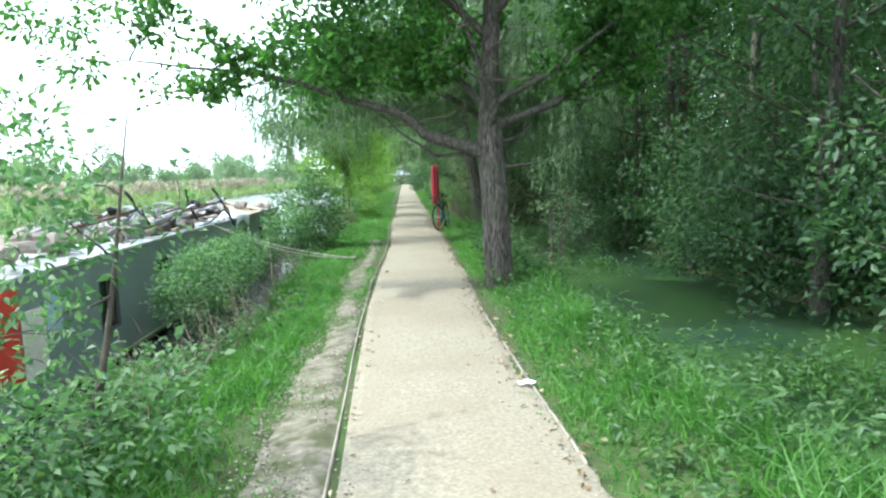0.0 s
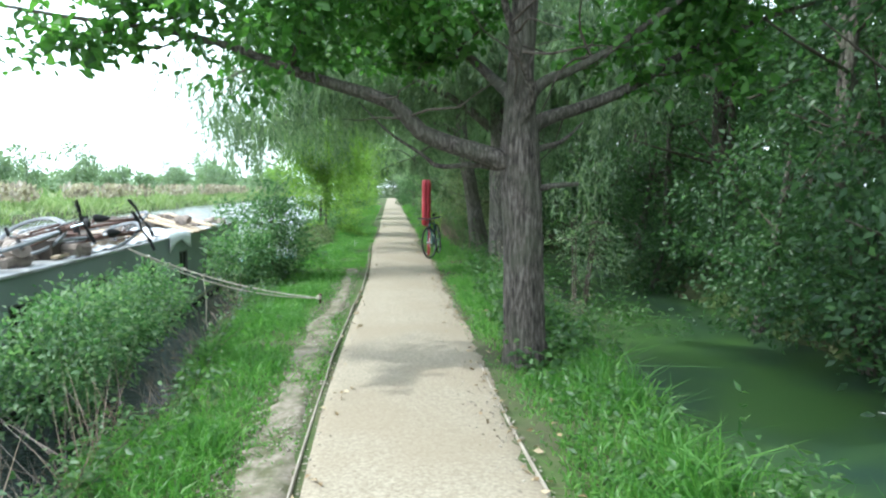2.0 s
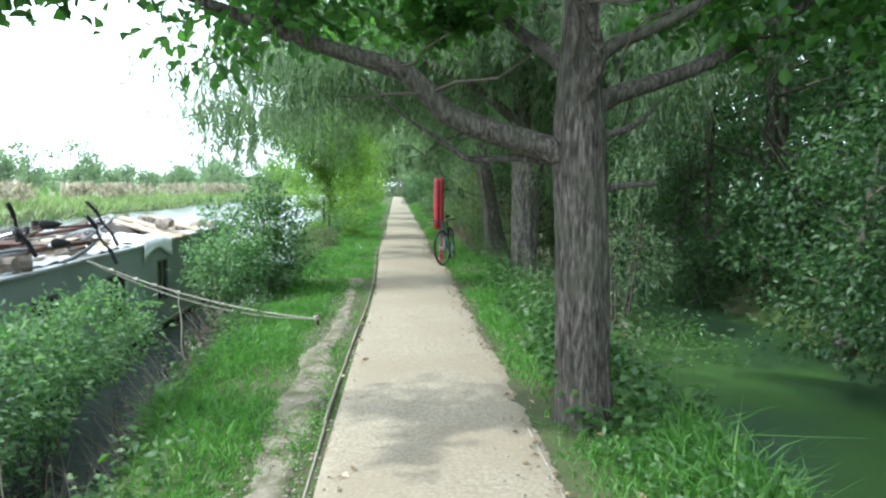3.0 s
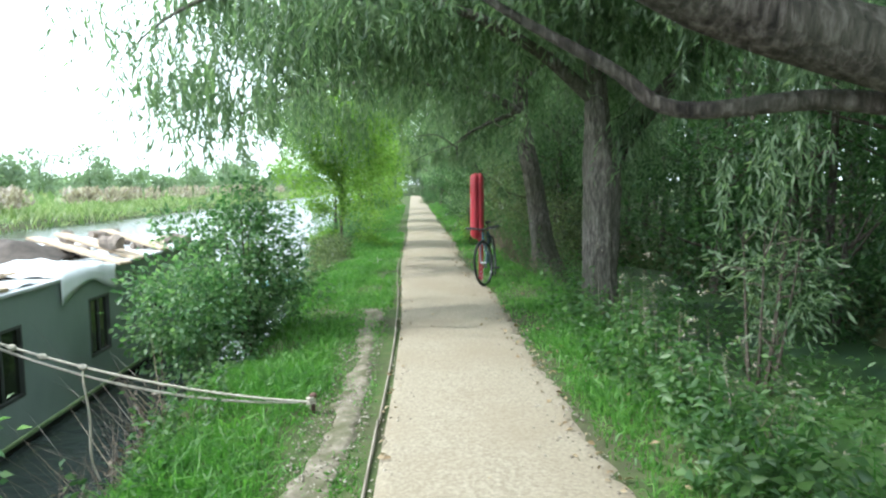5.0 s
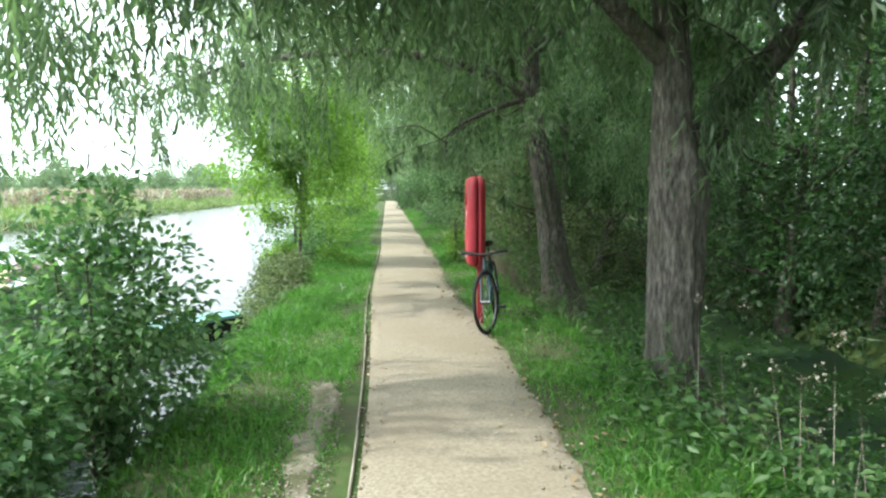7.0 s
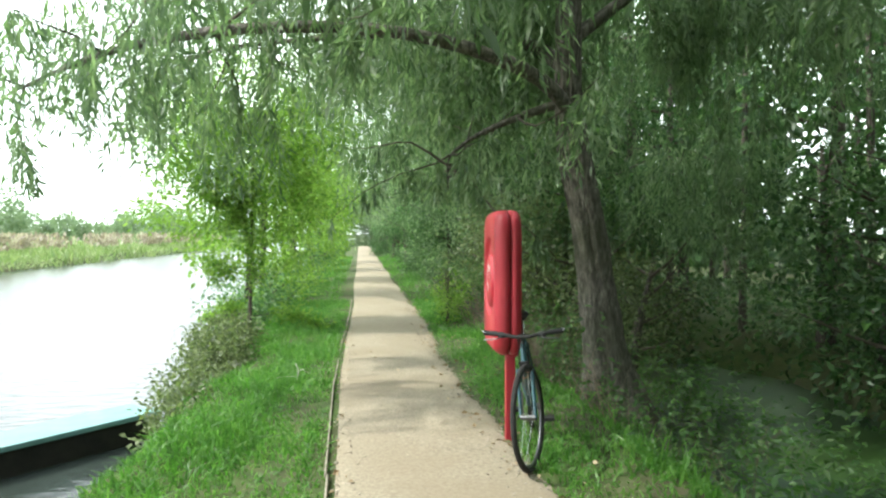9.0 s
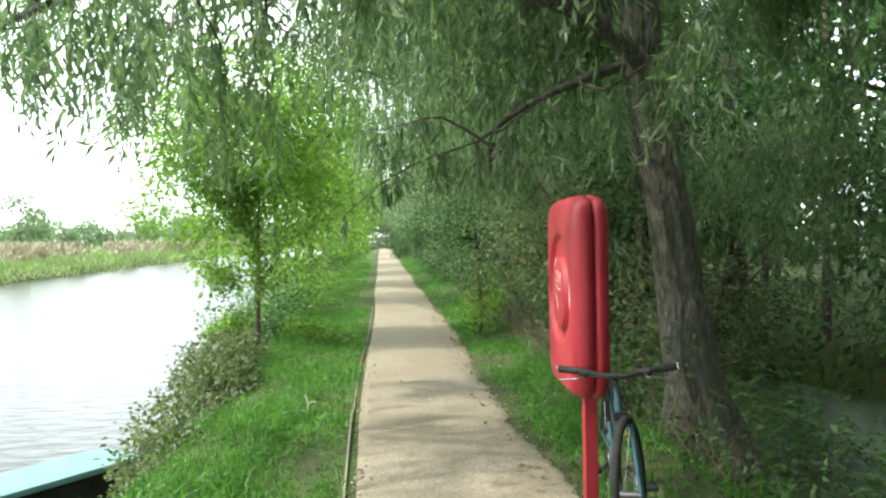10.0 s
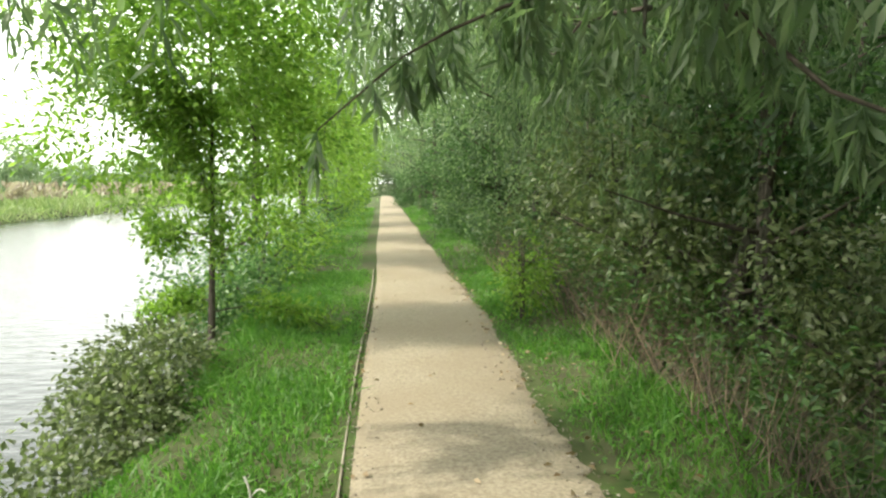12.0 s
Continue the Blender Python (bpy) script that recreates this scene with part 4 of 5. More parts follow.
s.add(*weeds(strip(2.2, 3.8, 34, 60, 500, g), g.uniform(0.4, 1.3, 500), 7, 0.12, 0.45, g))
P = strip(2.3, 4.4, 0.5, 6.3, 520, g)
P[:, 2] = np.maximum(P[:, 2], -0.42)
s.add(*weeds(P, g.uniform(0.2, 0.55, 520), 8, 0.075, 0.42, g))
tagged(s.make("ditch_weeds", M_WEED), "rank herbs between the verge and the wood", "weeds", kind="stuff")
s = Soup()
s.add(*verge(1.9, 2.75, 0.5, 8.5, 5200, 0.34, g))
s.add(*verge(2.0, 2.8, 8.5, 20, 2600, 0.3, g))
s.add(*verge(1.75, 2.8, 0.8, 7.0, 5500, 0.36, g))
s.add(*verge(2.5, 4.6, 0.6, 6.4, 7000, 0.62, g))
tagged(s.make("sedge", M_GRASS), "long arching sedge blades at the ditch edge", "sedge", kind="stuff")
s = Soup()
s.add(*stalks(strip(-1.95, -1.15, 1, 8, 260, g), g.uniform(0.35, 0.85, 260), g, 0.004, 0.35))
s.add(*stalks(strip(-2.1, -1.45, 8, 12.6, 520, g), g.uniform(0.3, 0.8, 520), g, 0.0045, 0.6))
s.add(*stalks(strip(-2.2, -1.15, 4.2, 9.6, 900, g), g.uniform(0.25, 0.6, 900), g, 0.005, 0.9))
s.add(*stalks(strip(-2.25, -1.55, 3.5, 13.0, 900, g), g.uniform(0.25, 0.65, 900), g, 0.005, 0.8))
P = strip(-2.2, -1.5, 5, 12.5, 240, g)
s.add(*weeds(P, g.uniform(0.2, 0.5, 240), 6, 0.055, 0.4, g))
s.add(*stalks(strip(2.2, 3.8, 19, 32, 1500, g), g.uniform(0.3, 0.9, 1500), g, 0.005, 0.5))
s.add(*stalks(strip(2.0, 3.1, 21, 30, 900, g), g.uniform(0.25, 0.7, 900), g, 0.006, 0.6))
s.add(*stalks(strip(2.2, 3.4, 11, 19, 260, g), g.uniform(0.3, 0.8, 260), g, 0.004, 0.4))
tagged(s.make("dead_stems", M_DEAD), "dry brown stems among the weeds", "dead stems", kind="stuff")

P = strip(2.2, 3.2, 10.5, 15, 60, g)
H = g.uniform(0.45, 0.9, 60)
tips = P + np.array([0, 0, 1.0]) * H[:, None] + g.normal(size=P.shape) * 0.05
s = Soup()
s.add(*stalks(P, H, g, 0.004, 0.08))
tips = np.repeat(tips, 14, 0)
s.add(*leaves(tips + g.normal(size=tips.shape) * 0.022, g.normal(size=tips.shape), 0.022, 0.6, g))
tagged(s.make("seed_heads", M_PLUME), "pale seed heads on tall stems by the verge", "flowers", kind="stuff")
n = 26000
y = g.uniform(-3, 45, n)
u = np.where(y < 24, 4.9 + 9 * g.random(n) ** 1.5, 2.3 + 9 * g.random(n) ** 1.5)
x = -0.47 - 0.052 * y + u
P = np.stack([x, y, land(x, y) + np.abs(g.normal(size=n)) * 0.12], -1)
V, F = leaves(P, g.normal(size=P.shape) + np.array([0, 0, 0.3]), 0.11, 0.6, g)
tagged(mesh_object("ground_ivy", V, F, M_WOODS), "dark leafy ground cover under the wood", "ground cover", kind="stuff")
n = 16000
y = g.uniform(97, 106, n)
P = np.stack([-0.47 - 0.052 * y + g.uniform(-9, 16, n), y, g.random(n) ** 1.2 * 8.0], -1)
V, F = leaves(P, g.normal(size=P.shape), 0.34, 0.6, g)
tagged(mesh_object("far_hedge", V, F, M_FAR), "green hedge where the path bends away, haze put in its leaf colour", "hedge", kind="stuff")

# bare worn strip beside the edging
ys = np.arange(-2, 18.5, 0.08)
us = np.linspace(0, 1, 12)
d_g = np.random.default_rng(9)
lo = -0.38 + 0.06 * np.sin(1.1 * ys) + 0.04 * np.sin(3.3 * ys) + d_g.normal(size=len(ys)) * 0.02
hi = -0.01 - np.clip((ys - 6) / 8, 0, 1) * 0.16 + 0.03 * np.sin(2.1 * ys) + d_g.normal(size=len(ys)) * 0.012
hi = hi - np.clip((ys - 15.5) / 3, 0, 1) * 0.12
lo = np.where(ys > 9, np.maximum(lo, hi - 0.34 + 0.05 * np.sin(1.7 * ys)), lo)
U = lo[:, None] + (hi - lo)[:, None] * us[None]
Y = np.repeat(ys[:, None], len(us), 1)
X = kerb_x(Y) + U
Z = land(X, Y) + 0.022 + 0.008 * np.sin(6 * X + 5 * Y) + d_g.normal(size=X.shape) * 0.002 - 0.03 * np.abs(2 * us - 1)[None] ** 4 - 0.05 * np.clip((Y - 15.8) / 2.4, 0, 1)
i, j = np.meshgrid(np.arange(len(ys) - 1), np.arange(len(us) - 1), indexing="ij")
a = i * len(us) + j
tagged(mesh_object("path_shoulder", np.stack([X, Y, Z], -1).reshape(-1, 3), np.stack([a, a + 1, a + len(us) + 1, a + len(us)], -1).reshape(-1, 4), M_DIRT, smooth=True),
       "bare worn strip of dusty dirt beside the edging", "path shoulder", kind="structure")

# timber edging: thin boards end to end, each a little out of line
def edging_board(y0, y1, off, top, parent):
    y = np.linspace(y0, y1, 14)
    x = kerb_x(y) + off
    w = 0.0075
    z = top + 0.008 * np.sin(2.2 * y)
    lo = np.full_like(y, -0.08)
    V = np.stack([np.stack([x - w, y, lo], -1), np.stack([x - w, y, z - 0.004], -1), np.stack([x - w + 0.004, y, z], -1), np.stack([x + w - 0.004, y, z], -1), np.stack([x + w, y, z - 0.004], -1), np.stack([x + w, y, lo], -1)], 1)
    n = 6
    i, j = np.meshgrid(np.arange(len(y) - 1), np.arange(n), indexing="ij")
    k = (j + 1) % n
    F = np.stack([i * n + j, (i + 1) * n + j, (i + 1) * n + k, i * n + k], -1).reshape(-1, 4)
    F = np.vstack([F, [[0, 1, 4, 5]], [[1, 2, 3, 4]], (len(y) - 1) * n + np.array([[5, 4, 1, 0], [4, 3, 2, 1]])])
    return mesh_object("board", V.reshape(-1, 3), F, M_TIMBER, parent)


edging = tagged(base("trim_edging", -1.0, 10, 0), "weathered timber edging boards along the river side of the path", "path edging", kind="structure")
e_g = np.random.default_rng(15)
for k in range(11):
    edging_board(-3 + 3.0 * k, -3 + 3.0 * k + 2.99, e_g.uniform(-0.012, 0.012), 0.018 + e_g.uniform(-0.008, 0.010), edging)
edging = tagged(base("trim_edging", 0.5, 6, 0), "half-buried timber edging on the wood side of the path", "path edging", kind="structure")
for k in range(3):
    edging_board(0.4 + 3.0 * k, 0.4 + 3.0 * k + 2.6, PATH_W - 0.03 + e_g.uniform(-0.012, 0.012), 0.022, edging)

# small stones and fallen leaves on the path
def pebbles(P, size, g):
    """Flattened eight-cornered stones."""
    n = len(P)
    o = np.array([[1, 0, 0], [-1, 0, 0], [0, 1, 0], [0, -1, 0], [0, 0, 1], [0, 0, -0.4]], float)
    S = (size * g.uniform(0.5, 1.5, n))[:, None, None]
    V = P[:, None] + S * (o[None] + g.normal(size=(n, 6, 3)) * 0.22) * np.array([1, 1, 0.6])
    f = np.array([[0, 2, 4], [2, 1, 4], [1, 3, 4], [3, 0, 4], [2, 0, 5], [1, 2, 5], [3, 1, 5], [0, 3, 5]])
    return V.reshape(-1, 3), (np.arange(n)[:, None, None] * 6 + f[None]).reshape(-1, 3)


def on_path(n, y0, y1, g, side=False):
    y = g.uniform(y0, y1, n)
    f = g.random(n)
    if side:
        f = np.where(g.random(n) < 0.75, 1 - 0.10 * np.abs(g.normal(size=n)), 0.06 * np.abs(g.normal(size=n)))
    f = np.clip(f, 0.01, 1.04)
    return np.stack([kerb_x(y) + 0.02 + f * PATH_W, y, 0.013 + 0.028 * np.sin(np.pi * np.clip(f, 0, 1))], -1)


s = Soup()
s.add(*pebbles(on_path(2600, 1, 26, g), 0.0035, g))
s.add(*pebbles(on_path(2600, 1, 28, g, True), 0.009, g))
P = strip(-0.5, -0.06, 1, 17, 3400, g)
s.add(*pebbles(P + np.array([0, 0, 0.02]), 0.009, g))
tagged(s.make("gravel", M_STONE), "loose pale gravel scattered on the path", "gravel", kind="stuff")
s = Soup()
P = on_path(420, 3, 30, g, True) + np.array([0, 0, 0.012])
s.add(*leaves(P, g.normal(size=P.shape) * np.array([1, 1, 0.12]), 0.055, 0.55, g))
P = on_path(36, 3, 30, g) + np.array([0, 0, 0.012])
s.add(*leaves(P, g.normal(size=P.shape) * np.array([1, 1, 0.12]), 0.045, 0.5, g))
P = strip(1.35, 1.8, 3, 30, 150, g) + np.array([0, 0, 0.04])
s.add(*leaves(P, g.normal(size=P.shape) * np.array([1, 1, 0.2]), 0.055, 0.5, g))
tagged(s.make("fallen_leaves", M_LITTER), "dry fallen leaves along the path edge", "leaf litter", kind="stuff")
s = Soup()
s.add(*verge(-0.62, -0.02, 0, 18, 19000, 0.06, g))
s.add(*verge(1.15, 1.42, 0, 30, 3000, 0.05, g))
tagged(s.make("stray_grass", M_GRASS), "stray grass tufts at the path edges", "grass", kind="stuff")

# ---- narrowboat ----
BA = math.atan(0.065)
BOAT = Matrix(((math.cos(BA), -math.sin(BA), 0, -3.18), (math.sin(BA), math.cos(BA), 0, 0), (0, 0, 1, 0), (0, 0, 0, 1)))
ROOF = 0.74
M_GLASS = bpy.data.materials.new("dark_window_glass")
M_GLASS.use_nodes = True
p = M_GLASS.node_tree.nodes["Principled BSDF"]
p.inputs["Base Color"].default_value, p.inputs["Roughness"].default_value = (0.018, 0.022, 0.014, 1), 0.06
M_ALU = material("window_frame_metal", [(0.3, (0.05, 0.055, 0.05)), (0.7, (0.09, 0.095, 0.09))], scale=8, rough=0.5, bump=0.1, metal=0.3)
M_PALE = material("pale_panel", [(0.3, (0.55, 0.52, 0.43)), (0.7, (0.70, 0.68, 0.60))], scale=5, rough=0.7, bump=0.1)
M_BLUE = material("pale_blue_paint", [(0.3, (0.30, 0.42, 0.50)), (0.7, (0.42, 0.54, 0.60))], scale=5, rough=0.5, bump=0.1)
M_REDPAINT = material("red_boat_paint", [(0.3, (0.48, 0.045, 0.03)), (0.7, (0.60, 0.07, 0.045))], scale=4, rough=0.5, bump=0.1)
M_WEEDLINE = material("waterline_scum", [(0.3, (0.13, 0.19, 0.08)), (0.7, (0.24, 0.30, 0.15))], scale=12, rough=0.9, bump=0.3)

boat = tagged(base("narrowboat", -4.9, 11, WATER), "grey-green moored narrowboat with junk heaped on its roof", "boat")


def hull_bm():
    """Plan of the hull lofted in three heights, with a tapered bow."""
    bm = bmesh.new()
    rings = []
    for z, inset in ((WATER - 0.35, 0.12), (WATER + 0.06, 0.0), (WATER + 0.30, 0.0)):
        plan = [(0 - inset, 1.0), (0 - inset, 18.75), (-0.25 - inset * 0.5, 19.5), (-0.7, 19.9 - inset), (-1.02, 20.2 - inset), (-1.34, 19.9 - inset), (-1.8 + inset * 0.5, 19.5), (-2.05 + inset, 18.75), (-2.05 + inset, 1.0)]
        rings.append([bm.verts.new((x, y, z)) for x, y in plan])
    for a, b in zip(rings, rings[1:]):
        for k in range(len(a)):
            bm.faces.new((a[k], a[(k + 1) % len(a)], b[(k + 1) % len(b)], b[k]))
    bm.faces.new(rings[0])
    bm.faces.new(rings[-1])
    bm.transform(BOAT)
    return bm


part("hull", hull_bm(), M_BLACK, boat, "black tarred hull below the cabin side")
windows = [(16.1, 0.45), (14.39, 0.46), (12.7, 0.55), (11.0, 0.5), (9.3, 0.5), (7.5, 0.5)]


def cabin_wall(cuts):
    """The bank-side cabin wall with its window openings cut through."""
    y_marks = sorted([2.0, 18.75] + [c - w / 2 for c, w in cuts] + [c + w / 2 for c, w in cuts])
    z_marks = [WATER + 0.05, -0.08, 0.50, ROOF]
    bm = bmesh.new()
    for a, b in zip(y_marks, y_marks[1:]):
        hole = any(abs((a + b) / 2 - c) < w / 2 for c, w in cuts)
        for k, (z0, z1) in enumerate(zip(z_marks, z_marks[1:])):
            if hole and k == 1:
                continue
            m = box_bm((-0.05, a, z0), (0.006, b, z1))
            tmp = bpy.data.meshes.new("tmp")
            m.to_mesh(tmp)
            bm.from_mesh(tmp)
            bpy.data.meshes.remove(tmp)
            m.free()
    bmesh.ops.remove_doubles(bm, verts=bm.verts, dist=0.0005)
    bm.transform(BOAT)
    return bm


part("cabin_side", cabin_wall(windows), M_HULL, boat, "grey-green painted cabin side")
part("cabin_side", box_bm((-2.05, 2.0, WATER + 0.05), (-2.0, 18.75, ROOF), 0.004, BOAT), M_HULL, boat)
part("cabin_end", box_bm((-1.998, 18.70, WATER + 0.05), (-0.052, 18.748, ROOF), 0.004, BOAT), M_HULL, boat)
part("cabin_end", box_bm((-1.998, 2.002, WATER + 0.05), (-0.052, 2.05, ROOF), 0.004, BOAT), M_HULL, boat)
part("roof", box_bm((-2.07, 1.97, ROOF), (0.025, 18.78, ROOF + 0.035), 0.012, BOAT), M_ROOF, boat, "pale scuffed roof with a raised edge")
part("rubbing_strake", box_bm((0.006, 1.5, WATER + 0.07), (0.03, 18.75, WATER + 0.10), 0.006, BOAT), M_WEEDLINE, boat, "pale green scum line along the hull")
for c, w in windows:
    win = part("window", box_bm((-0.028, c - w / 2 + 0.02, -0.06), (-0.02, c + w / 2 - 0.02, 0.48), 0, BOAT), M_GLASS, boat, "dark window pane")
    for lo, hi in (((-0.03, c - w / 2, -0.08), (0.012, c - w / 2 + 0.025, 0.50)), ((-0.03, c + w / 2 - 0.025, -0.08), (0.012, c + w / 2, 0.50)),
                   ((-0.03, c - w / 2 + 0.025, 0.475), (0.012, c + w / 2 - 0.025, 0.50)), ((-0.03, c - w / 2 + 0.025, -0.08), (0.012, c + w / 2 - 0.025, -0.055)),
                   ((-0.019, c - 0.01, -0.055), (0.0, c + 0.01, 0.475))):
        part("frame_bar", box_bm(lo, hi, 0.004, BOAT), M_ALU, win)
part("door_panel", box_bm((0.008, 4.55, -0.1), (0.03, 5.66, 0.68), 0.012, BOAT), M_REDPAINT, boat, "red painted side panel")
part("hatch", box_bm((0.008, 5.70, -0.12), (0.026, 6.08, 0.46), 0.012, BOAT), M_PALE, boat, "cream boarded hatch")
part("hatch", box_bm((0.008, 6.12, 0.18), (0.022, 6.40, 0.60), 0.012, BOAT), M_BLUE, boat, "pale blue painted panel")

# low pale boat lying across beyond the bow
M_TEAL = material("pale_turquoise_paint", [(0.3, (0.13, 0.27, 0.265)), (0.7, (0.19, 0.345, 0.34))], scale=4, rough=0.5, bump=0.08, blotch=(3, (0.15, 0.28, 0.27), 0.5))
PUNT = pose(-3.42, 20.55, 0, 0, 0, -38)
punt = tagged(base("punt", -4.2, 19.2, WATER), "low dark-sided punt with pale turquoise gunwale", "boat")
PZ = -0.205
part("hull", box_bm((-0.55, -1.9, WATER - 0.2), (0.0, 0.15, PZ - 0.05), 0.03, PUNT), M_BLACK, punt)
part("gunwale", box_bm((-0.16, -1.93, PZ - 0.05), (0.02, 0.18, PZ), 0.012, PUNT), M_TEAL, punt, "pale turquoise painted gunwale")
part("deck", box_bm((-0.56, -1.93, PZ - 0.06), (-0.175, 0.18, PZ - 0.015), 0.01, PUNT), M_TEAL, punt)

# ---- junk on the roof ----
RT = ROOF + 0.035
M_PLANK = material("sawn_plank", [(0.25, (0.30, 0.22, 0.14)), (0.55, (0.48, 0.38, 0.27)), (0.8, (0.62, 0.53, 0.42))], scale=10, rough=0.85, bump=0.4, stretch=(6, 0.6, 6))
M_LOG = material("split_log", [(0.25, (0.12, 0.095, 0.08)), (0.5, (0.31, 0.26, 0.22)), (0.8, (0.60, 0.55, 0.48))], scale=7, rough=0.95, bump=0.7, island=0.3)
M_TARP = material("white_tarpaulin", [(0.3, (0.70, 0.72, 0.74)), (0.7, (0.82, 0.83, 0.84))], scale=3, rough=0.45, bump=0.3, bump_scale=9, bump_dist=0.02)
M_BROWN = material("brown_sack", [(0.3, (0.05, 0.042, 0.036)), (0.7, (0.11, 0.09, 0.075))], scale=7, rough=0.9, bump=0.5)
M_RUST = material("rusty_steel", [(0.3, (0.07, 0.042, 0.034)), (0.6, (0.14, 0.082, 0.064)), (0.85, (0.27, 0.21, 0.18))], scale=14, rough=0.8, bump=0.4, metal=0.3)
M_GREY = material("grey_plastic", [(0.3, (0.16, 0.17, 0.18)), (0.7, (0.26, 0.27, 0.28))], scale=5, rough=0.5, bump=0.1)


def on_roof(x, y, z=0.0, rx=0, ry=0, rz=0):
    return BOAT @ pose(x, y, RT + z, rx, ry, rz)


def plank(m, length, width, thick):
    ob = part("plank", box_bm((-width / 2, -length / 2, 0), (width / 2, length / 2, thick), 0.006, None), M_PLANK, None)
    ob.matrix_basis = m
    return tagged(ob, "sawn plank lying across the boat roof", "plank", group="planks on the roof")


for x, y, z, rx, rz, L, w in ((-0.55, 15.2, 0.10, 9, 62, 1.5, 0.16), (-0.55, 15.75, 0.10, 9, 58, 1.5, 0.17), (-0.5, 16.7, 0.10, 8, 52, 1.4, 0.15), (-1.0, 16.2, 0.03, 2, 8, 2.4, 0.14),
                             (-0.35, 17.2, 0.02, 0, 20, 1.1, 0.12), (-0.5, 13.5, 0.02, 0, -14, 1.2, 0.08), (-0.35, 13.0, 0.05, 6, 60, 0.8, 0.07), (-0.9, 13.2, 0.12, 3, 85, 1.4, 0.06), (-0.2, 11.0, 0.02, 0, 6, 1.6, 0.07)):
    plank(on_roof(x, y, z, rx, 0, rz), L, w, 0.03)


def heap(name, lo, hi, height, mat, label, category, seed, fall=0.0):
    """A draped cover: a lumpy sheet with thickness, hanging over the roof's edge by fall."""
    hg = np.random.default_rng(seed)
    nx, ny = 22, 22
    xs, ys = np.linspace(lo[0], hi[0], nx), np.linspace(lo[1], hi[1], ny)
    X, Y = np.meshgrid(xs, ys)
    fx, fy = (X - lo[0]) / (hi[0] - lo[0]), (Y - lo[1]) / (hi[1] - lo[1])
    body = np.clip(np.sin(np.pi * np.clip(fx, 0.02, 0.98)) * np.sin(np.pi * np.clip(fy, 0.02, 0.98)), 0, 1) ** 0.6
    a, b, c = hg.uniform(0, 6, 3)
    Z = RT + 0.012 + height * body * (0.75 + 0.3 * np.sin(7 * X + a) * np.sin(6 * Y + b)) + 0.012 * np.sin(23 * X + 17 * Y + c)
    over = np.clip(X - 0.03, 0, None)
    X2 = np.where(over > 0, 0.035 + 0.01 * np.sin(9 * Y), X)
    Z = np.where(over > 0, RT + 0.01 - over * (0.8 + 0.35 * np.sin(5 * Y + a)), Z)
    V = np.stack([X2, Y, Z], -1).reshape(-1, 3)
    V = np.array([BOAT @ Vector(v) for v in V])
    i, j = np.meshgrid(np.arange(ny - 1), np.arange(nx - 1), indexing="ij")
    q = i * nx + j
    ob = mesh_object(name, V, np.stack([q, q + 1, q + nx + 1, q + nx], -1).reshape(-1, 4), mat, smooth=True)
    sol = ob.modifiers.new("thickness", "SOLIDIFY")
    sol.thickness = 0.006
    return tagged(ob, label, category)


heap("tarpaulin", (-1.2, 13.6), (0.25, 14.75), 0.10, M_TARP, "white tarpaulin sheet hanging over the roof edge", "tarpaulin", 1)
heap("tarpaulin", (-1.5, 12.2), (-0.02, 13.4), 0.06, M_TARP, "crumpled white plastic sheet on the boat roof", "tarpaulin", 2)
heap("tarpaulin", (-1.9, 16.2), (-0.9, 18.0), 0.12, M_TARP, "white tarpaulin sheet covering the front of the roof", "tarpaulin", 3)
heap("brown_cover", (-1.8, 14.5), (-0.6, 15.9), 0.26, M_BROWN, "dark brown cover over a low mound", "cover", 4)
heap("brown_cover", (-1.9, 9.4), (-0.9, 10.8), 0.16, M_BROWN, "dark brown sacking over junk", "cover", 5)
heap("tarpaulin", (-1.0, 10.5), (-0.04, 11.9), 0.07, M_TARP, "crumpled white plastic sheet on the boat roof", "tarpaulin", 7)
heap("tarpaulin", (-1.9, 7.0), (-0.5, 9.0), 0.10, M_TARP, "weathered white sheet on the boat roof", "tarpaulin", 6)


def log_thing(m, length, r, seed):
    lg = np.random.default_rng(seed)
    y = np.linspace(-length / 2, length / 2, 6)
    V, F = tube(np.stack([0.02 * lg.normal(size=6), y, 0.01 * lg.normal(size=6)], -1), [r, r * 1.05, r * 0.95], 9, 0.08, seed)
    n = 9
    V = np.vstack([V, V[:n].mean(0), V[-n:].mean(0)])
    k = np.arange(n)
    caps = np.vstack([np.stack([k, (k + 1) % n, np.full(n, len(V) - 2), np.full(n, len(V) - 2)], -1), np.stack([45 + (k + 1) % n, 45 + k, np.full(n, len(V) - 1), np.full(n, len(V) - 1)], -1)])
    bm = bmesh.new()
    vs = [bm.verts.new(v) for v in V]
    for f in np.vstack([F, caps]):
        q = list(dict.fromkeys(int(t) for t in f))
        bm.faces.new([vs[t] for t in q])
    ob = part("log", bm, M_LOG, None)
    ob.matrix_basis = m
    return tagged(ob, "rough brown firewood log on the boat roof", "log", group="firewood on the roof")


lg = np.random.default_rng(91)
for k in range(62):
    y = lg.uniform(5.2, 12.6) if k < 50 else lg.uniform(15.4, 17.9)
    r = lg.uniform(0.04, 0.085)
    log_thing(on_roof(lg.uniform(-1.3, -0.12), y, r + (0.1 if lg.random() < 0.35 else 0.0), 0, lg.uniform(-8, 8), lg.uniform(0, 180)), lg.uniform(0.25, 0.55), r, k)


